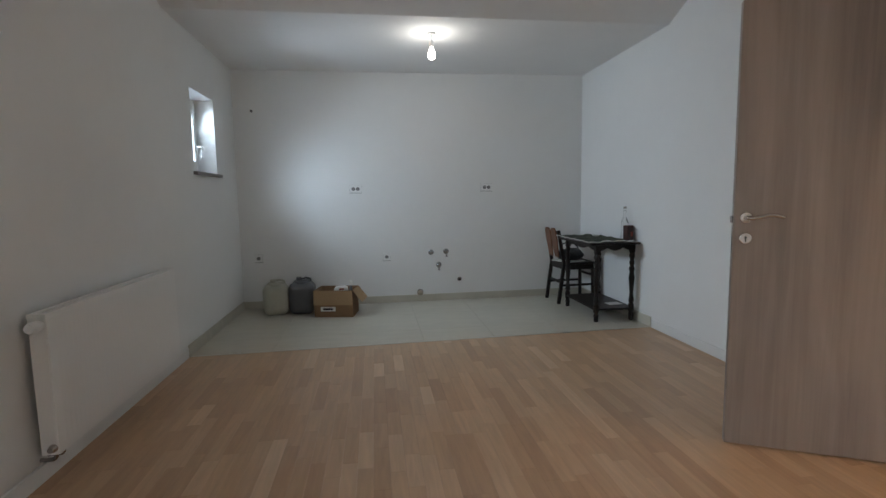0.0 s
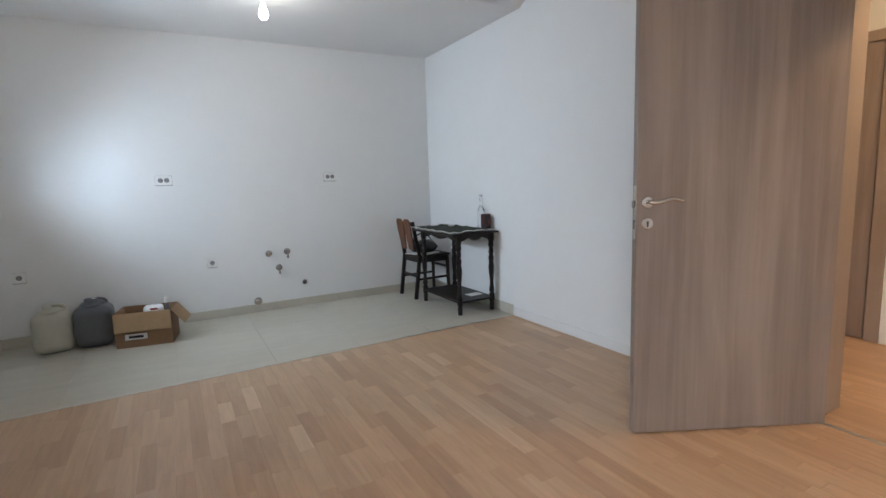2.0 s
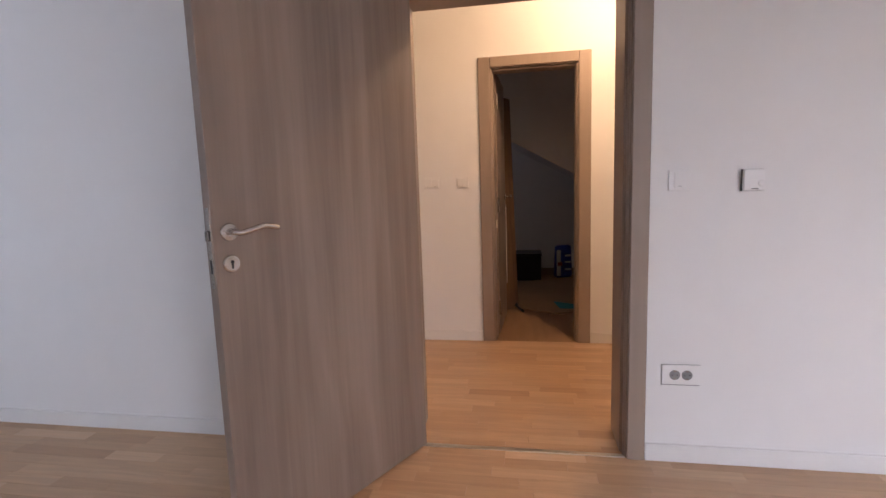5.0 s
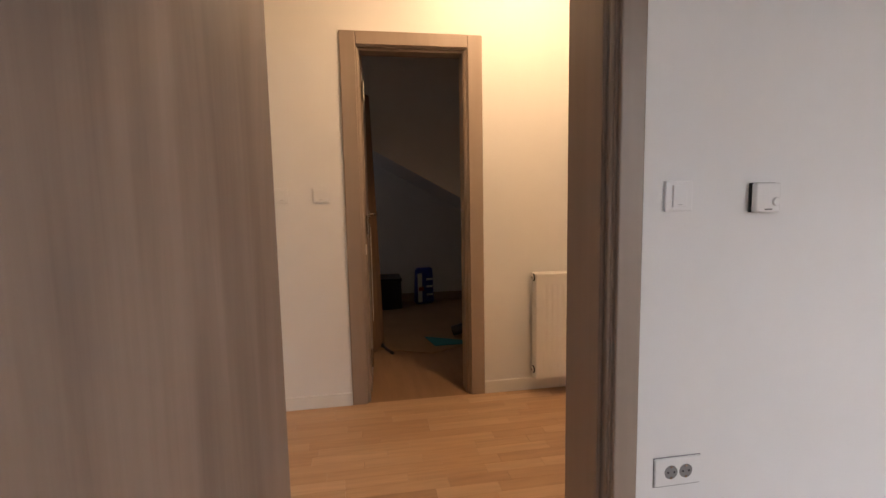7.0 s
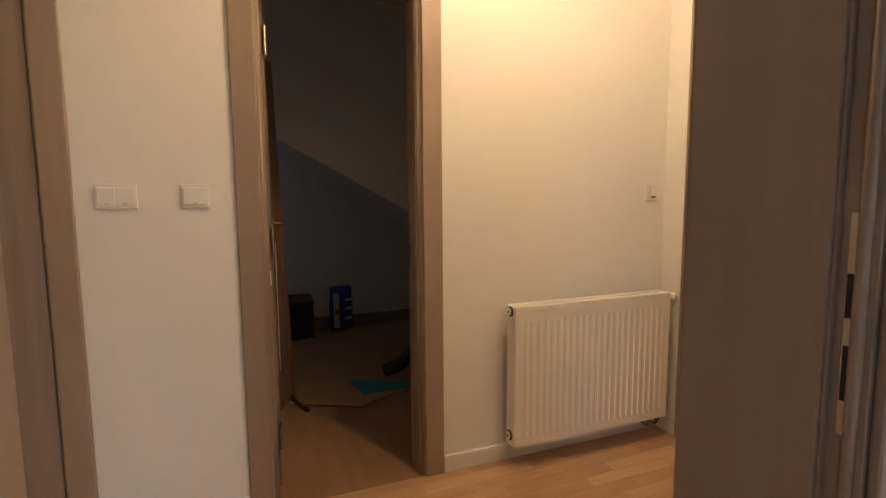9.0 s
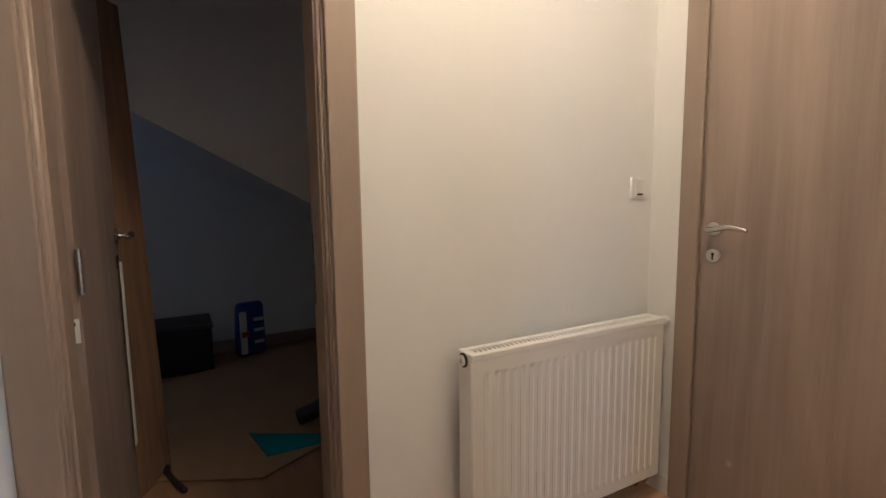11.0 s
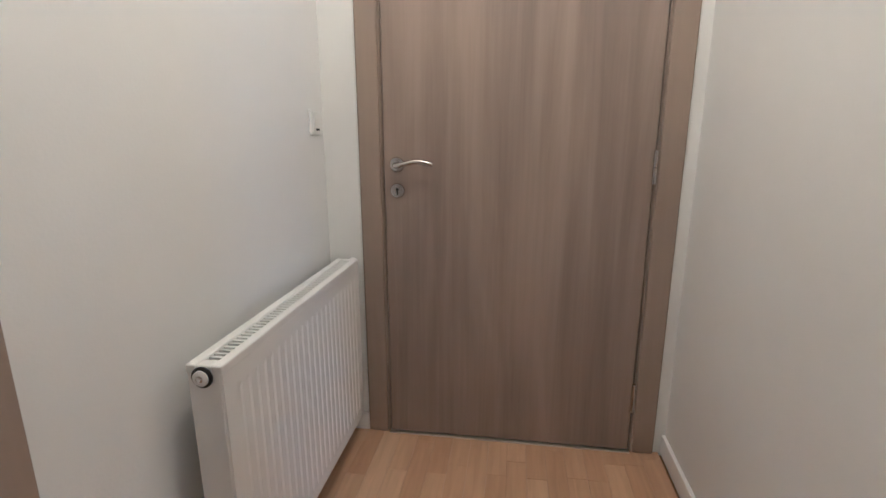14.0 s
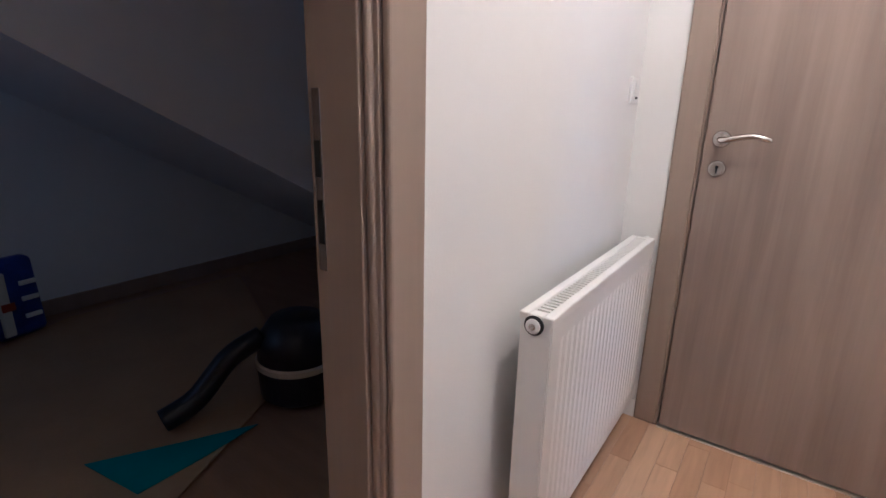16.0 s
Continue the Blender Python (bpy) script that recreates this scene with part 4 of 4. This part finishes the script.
canister(pose(-0.738, 5.725, 0, 0, 0, 4), CAN_PALE, "pale translucent plastic canister with a cap", 0.255, 0.24, 0.315)
c = canister(pose(-0.475, 5.725, 0, 0, 0, -3), CAN_GREY, "dark grey plastic canister with white cap mark", 0.26, 0.24, 0.33)
part("cap_mark", lathe([(0.018, 0.379), (0.018, 0.382)], pose(0.02, -0.04, 0), 16), PAPER, c, "white cap label")

bx = thing("cardboard_box", pose(-0.115, 5.585, 0, 0, 0, -10), "open brown carton with drooping flaps", "box")
BW, BD, BH = 0.39, 0.28, 0.27
for nm, a_ in (("panel", (-BW / 2, BW / 2, -BD / 2, -BD / 2 + 0.004, 0, BH)), ("panel", (-BW / 2, BW / 2, BD / 2 - 0.004, BD / 2, 0, BH)),
               ("panel", (-BW / 2, -BW / 2 + 0.004, -BD / 2 + 0.004, BD / 2 - 0.004, 0, BH)), ("panel", (BW / 2 - 0.004, BW / 2, -BD / 2 + 0.004, BD / 2 - 0.004, 0, BH)),
               ("bottom", (-BW / 2 + 0.004, BW / 2 - 0.004, -BD / 2 + 0.004, BD / 2 - 0.004, 0, 0.004))):
    part(nm, box(*a_), CARD_DARK, bx)


def flap(x0, x1, depth, m):
    part("flap", box(x0, x1, 0, depth, -0.002, 0.002, 0.001), CARD, bx, "pale folded carton flap", m)


flap(-BW / 2, BW / 2, 0.145, pose(0, -BD / 2 - 0.004, BH, -96, 0, 0))
flap(-BD / 2, BD / 2, 0.15, pose(BW / 2 + 0.003, 0, BH, 0, 0, -90) @ pose(0, 0, 0, -52, 0, 0))
flap(-BW / 2, BW / 2, 0.13, pose(0, BD / 2 + 0.003, BH, -70, 0, 0))
flap(-BD / 2 + 0.01, BD / 2 - 0.01, 0.12, pose(-BW / 2 + 0.008, 0, BH - 0.004, 0, 0, -90) @ pose(0, 0, 0, -82, 0, 0))
lab = part("shipping_label", box(-0.13, 0.02, -BD / 2 - 0.0012, -BD / 2 - 0.0002, 0.06, 0.105), PAPER, bx, "white label with a dark bar")
part("label_bar", box(-0.105, -0.005, -BD / 2 - 0.0018, -BD / 2 - 0.0013, 0.072, 0.092), DARK, lab)
jg = thing("plastic_jug", pose(-0.065, 5.575, 0.005), "white plastic jug with a red mark inside the carton", "jug")
part("jug_body", box(-0.07, 0.07, -0.06, 0.06, 0, 0.285, 0.03, 4), PVC, jg, smooth=True)
part("jug_label", box(-0.02, 0.03, -0.0615, -0.0595, 0.255, 0.272), RED, jg, "small red mark")
bt = thing("spray_bottle", pose(0.03, 5.615, 0.005), "small grey bottle standing inside the carton", "bottle")
part("bottle_body", lathe([(0.03, 0), (0.033, 0.01), (0.033, 0.20), (0.014, 0.25), (0.012, 0.29)], None, 18), CAN_GREY, bt, smooth=True)
part("bottle_cap", lathe([(0.016, 0.285), (0.016, 0.325), (0.012, 0.33)], None, 16), PAPER, bt)


# ---- storage room ----
s = thing("blue_sack", pose(6.79, 1.235, 0, 0, 0, -80), "blue and white printed plastic sack against the wall", "sack")
own = box(-0.10, 0.10, -0.07, 0.07, 0, 0.40, 0.035, 4)
for v in own.verts:
    v.co += Vector((0.02 * noise.noise(v.co * 6), 0.03 * noise.noise(v.co * 7 + Vector((3, 0, 0))), 0))
    if v.co.z > 0.36:
        v.co.y *= 0.45
part("sack_body", own, BLUEBAG, s, smooth=True)
part("white_print", box(-0.095, -0.045, -0.088, -0.070, 0.03, 0.35, 0.008), PAPER, s, "crumpled white print area")
part("red_print", box(-0.085, -0.03, -0.092, -0.086, 0.16, 0.20, 0.003), RED, s)
for z in (0.10, 0.19, 0.27):
    part("print_bar", box(0.005, 0.075, -0.086, -0.070, z, z + 0.022, 0.004), PAPER, s, "pale unreadable print bar")


def crate(m, w, d, h, label, mat=BLACK):
    root = thing("storage_box", m, label, "box", "boxes along the storage wall")
    part("body", box(-w / 2, w / 2, -d / 2, d / 2, 0, h, 0.012, 3), mat, root)
    part("lid", box(-w / 2 - 0.008, w / 2 + 0.008, -d / 2 - 0.008, d / 2 + 0.008, h, h + 0.03, 0.008, 2), mat, root)
    return root


crate(pose(6.72, 1.78, 0, 0, 0, 90), 0.55, 0.34, 0.30, "dark plastic storage box with a lid")
crate(pose(6.66, 2.25, 0, 0, 0, 86), 0.34, 0.32, 0.46, "tall dark carton in the dim storage room", CARD_DARK)
c = thing("white_packet", pose(6.66, 2.12, 0.49, 0, 0, 70), "small white packet lying on a dark carton", "packet")
part("packet", box(-0.07, 0.07, -0.05, 0.05, 0, 0.05, 0.008), PAPER, c)
p = thing("cardboard_sheet", pose(0, 0, 0), "large flattened cardboard sheet lying on the floor", "cardboard")
own = bmesh.new()
outer = [(5.02, 1.42), (5.42, 0.62), (6.75, 0.05), (6.82, 1.02), (6.25, 2.15), (5.30, 1.98)]
a = [own.verts.new((x, y, 0.004)) for x, y in outer]
own.faces.new(a)
ext = bmesh.ops.extrude_face_region(own, geom=own.faces[:])
bmesh.ops.translate(own, vec=(0, 0, 0.005), verts=[v for v in ext["geom"] if isinstance(v, bmesh.types.BMVert)])
bmesh.ops.recalc_face_normals(own, faces=own.faces[:])
part("sheet", own, CARD, p)
p = thing("underlay_sheet", pose(0, 0, 0), "teal foam underlay sheet lying on cardboard", "underlay")
own = bmesh.new()
outer = [(5.445, 1.42), (5.30, 1.165), (5.19, 0.96), (5.178, 1.18), (5.18, 1.375), (5.30, 1.395)]
a = [own.verts.new((x, y, 0.011)) for x, y in outer]
own.faces.new(a)
ext = bmesh.ops.extrude_face_region(own, geom=own.faces[:])
bmesh.ops.translate(own, vec=(0, 0, 0.004), verts=[v for v in ext["geom"] if isinstance(v, bmesh.types.BMVert)])
bmesh.ops.recalc_face_normals(own, faces=own.faces[:])
part("sheet", own, TEAL, p)
v = thing("vacuum_cleaner", pose(5.255, 0.715, 0.010), "black vacuum cleaner drum with a cream band", "vacuum cleaner")
part("drum", lathe([(0.13, 0.0), (0.155, 0.02), (0.16, 0.135), (0.155, 0.15)], None, 28), BLACK, v, smooth=False)
part("band", lathe([(0.157, 0.14), (0.166, 0.147), (0.166, 0.167), (0.157, 0.175)], None, 28), CREAM, v, "cream plastic band")
part("lid", lathe([(0.158, 0.174), (0.15, 0.26), (0.10, 0.33), (0.03, 0.345)], None, 28), BLACK, v, smooth=True)
part("hose", tube(smooth_path([(0.06, 0.12, 0.27), (0.09, 0.24, 0.22), (0.13, 0.36, 0.09), (0.16, 0.47, 0.045)], 6), 0.042, 14), BLACK, v, smooth=True)
w = thing("wood_panel", pose(5.09, 1.885, 0, 0, 0, -30), "brown wooden panel leaning behind the storage door", "panel")
own = box(0, 0.255, 0, 0.018, 0, 1.95, 0.002)
own.transform(pose(0, 0, 0.0, -2, 0, 0))
part("board", own, PANEL_WOOD, w)
st = thing("stick", pose(0, 0, 0), "thin dark stick lying on the storage floor", "stick")
part("rod", tube(smooth_path([(5.36, 1.80, 0.03), (5.24, 1.77, 0.014), (5.08, 1.71, 0.010)], 4), [0.02] * 4 + [0.012] * 5, 10), BLACK, st, smooth=True)

# ---- floor pieces ----
def tile_piece(w, d):
    own = box(-w / 2 + 0.0006, w / 2 - 0.0006, -d / 2 + 0.0006, d / 2 - 0.0006, -0.006, 0.0, 0.0008, 1)
    me = bpy.data.meshes.new("tile")
    own.to_mesh(me)
    own.free()
    me.materials.append(TILE)
    return me


TS = 0.60
y = BACK - 0.010
cache = {}
while y > TILE_L:
    x = LEFT + 0.010
    while x < DOORWALL - 0.011:
        x1 = min(x + TS, DOORWALL - 0.010)
        y0 = max(y - TS, edge_y((x + x1) / 2) + 0.012)
        if y - y0 > 0.02:
            if y0 > y - TS + 0.001:
                # cut tile along the slanting edge
                own = bmesh.new()
                pts = [(x + 0.0012, max(y - TS, edge_y(x) + 0.011)), (x1 - 0.0012, max(y - TS, edge_y(x1) + 0.011)), (x1 - 0.0012, y - 0.0012), (x + 0.0012, y - 0.0012)]
                lo = [own.verts.new((px, py, -0.006)) for px, py in pts]
                hi = [own.verts.new((px, py, 0.0)) for px, py in pts]
                own.faces.new(hi)
                for k in range(4):
                    own.faces.new((lo[k], lo[(k + 1) % 4], hi[(k + 1) % 4], hi[k]))
                part("tile", own, TILE, tile_floor)
            else:
                key = (round(x1 - x, 3), round(y - y0, 3))
                if key not in cache:
                    cache[key] = tile_piece(*key)
                ob = new("tile", cache[key])
                ob.parent, ob.location = tile_floor, ((x + x1) / 2, (y + y0) / 2, 0)
        x += TS
    y -= TS

# oak strips along y: joined field, and single pieces in the middle of the walk
rng = random.Random(7)
STRIP = 0.070
LENS = (0.26, 0.34, 0.42, 0.50)
shared = {}


def strip_mesh(w, length):
    key = (round(w, 3), round(length, 3))
    if key not in shared:
        own = box(-w / 2 + 0.0004, w / 2 - 0.0004, -length / 2 + 0.0004, length / 2 - 0.0004, -FLOOR_T + 0.001, 0.0, 0.0006, 1)
        me = bpy.data.meshes.new("strip")
        own.to_mesh(me)
        own.free()
        me.materials.append(OAK_PIECE)
        shared[key] = me
    return shared[key]


verts, faces = [], []


def field_strip(x0, x1, y0, y1):
    g_ = 0.0004
    i = len(verts)
    for z in (-FLOOR_T + 0.001, 0.0):
        verts.extend([(x0 + g_, y0 + g_, z), (x1 - g_, y0 + g_, z), (x1 - g_, y1 - g_, z), (x0 + g_, y1 - g_, z)])
    faces.extend([(i + 4, i + 5, i + 6, i + 7), (i, i + 1, i + 5, i + 4), (i + 1, i + 2, i + 6, i + 5), (i + 2, i + 3, i + 7, i + 6), (i + 3, i, i + 4, i + 7)])


count = 0
x = LEFT
while x < HALL_E - 0.005:
    x1 = min(x + STRIP, HALL_E)
    mid = (x + x1) / 2
    if mid < DOORWALL:
        y_lo, y_hi = SOUTH, edge_y(mid) - 0.009
    elif mid < HALL_W:
        y_lo, y_hi = DOOR_Y0, DOOR_Y1
    else:
        y_lo, y_hi = END - 0.03, HALL_N
    y = y_lo - rng.choice(LENS) * rng.random()
    while y < y_hi - 0.004:
        ln = rng.choice(LENS)
        a0, a1 = max(y, y_lo), min(y + ln, y_hi)
        if a1 - a0 > 0.02:
            near = (0.9 < mid < DOORWALL and 1.2 < a0 < 3.4) or (mid > HALL_W and 0.0 < a0 < 1.3)
            if near and count < 300 and a1 - a0 == ln:
                ob = new("parquet_strip", strip_mesh(x1 - x, ln))
                ob.parent, ob.location = floor, (mid, (a0 + a1) / 2, 0)
                count += 1
            else:
                field_strip(x, x1, a0, a1)
        y += ln
    x += STRIP
me = bpy.data.meshes.new("parquet_field")
me.from_pydata(verts, [], faces)
me.materials.append(OAK_FIELD)
ob = new("parquet_field", me)
ob.parent = floor
tagged(ob, "oak parquet strips of mixed tone", kind="stuff")
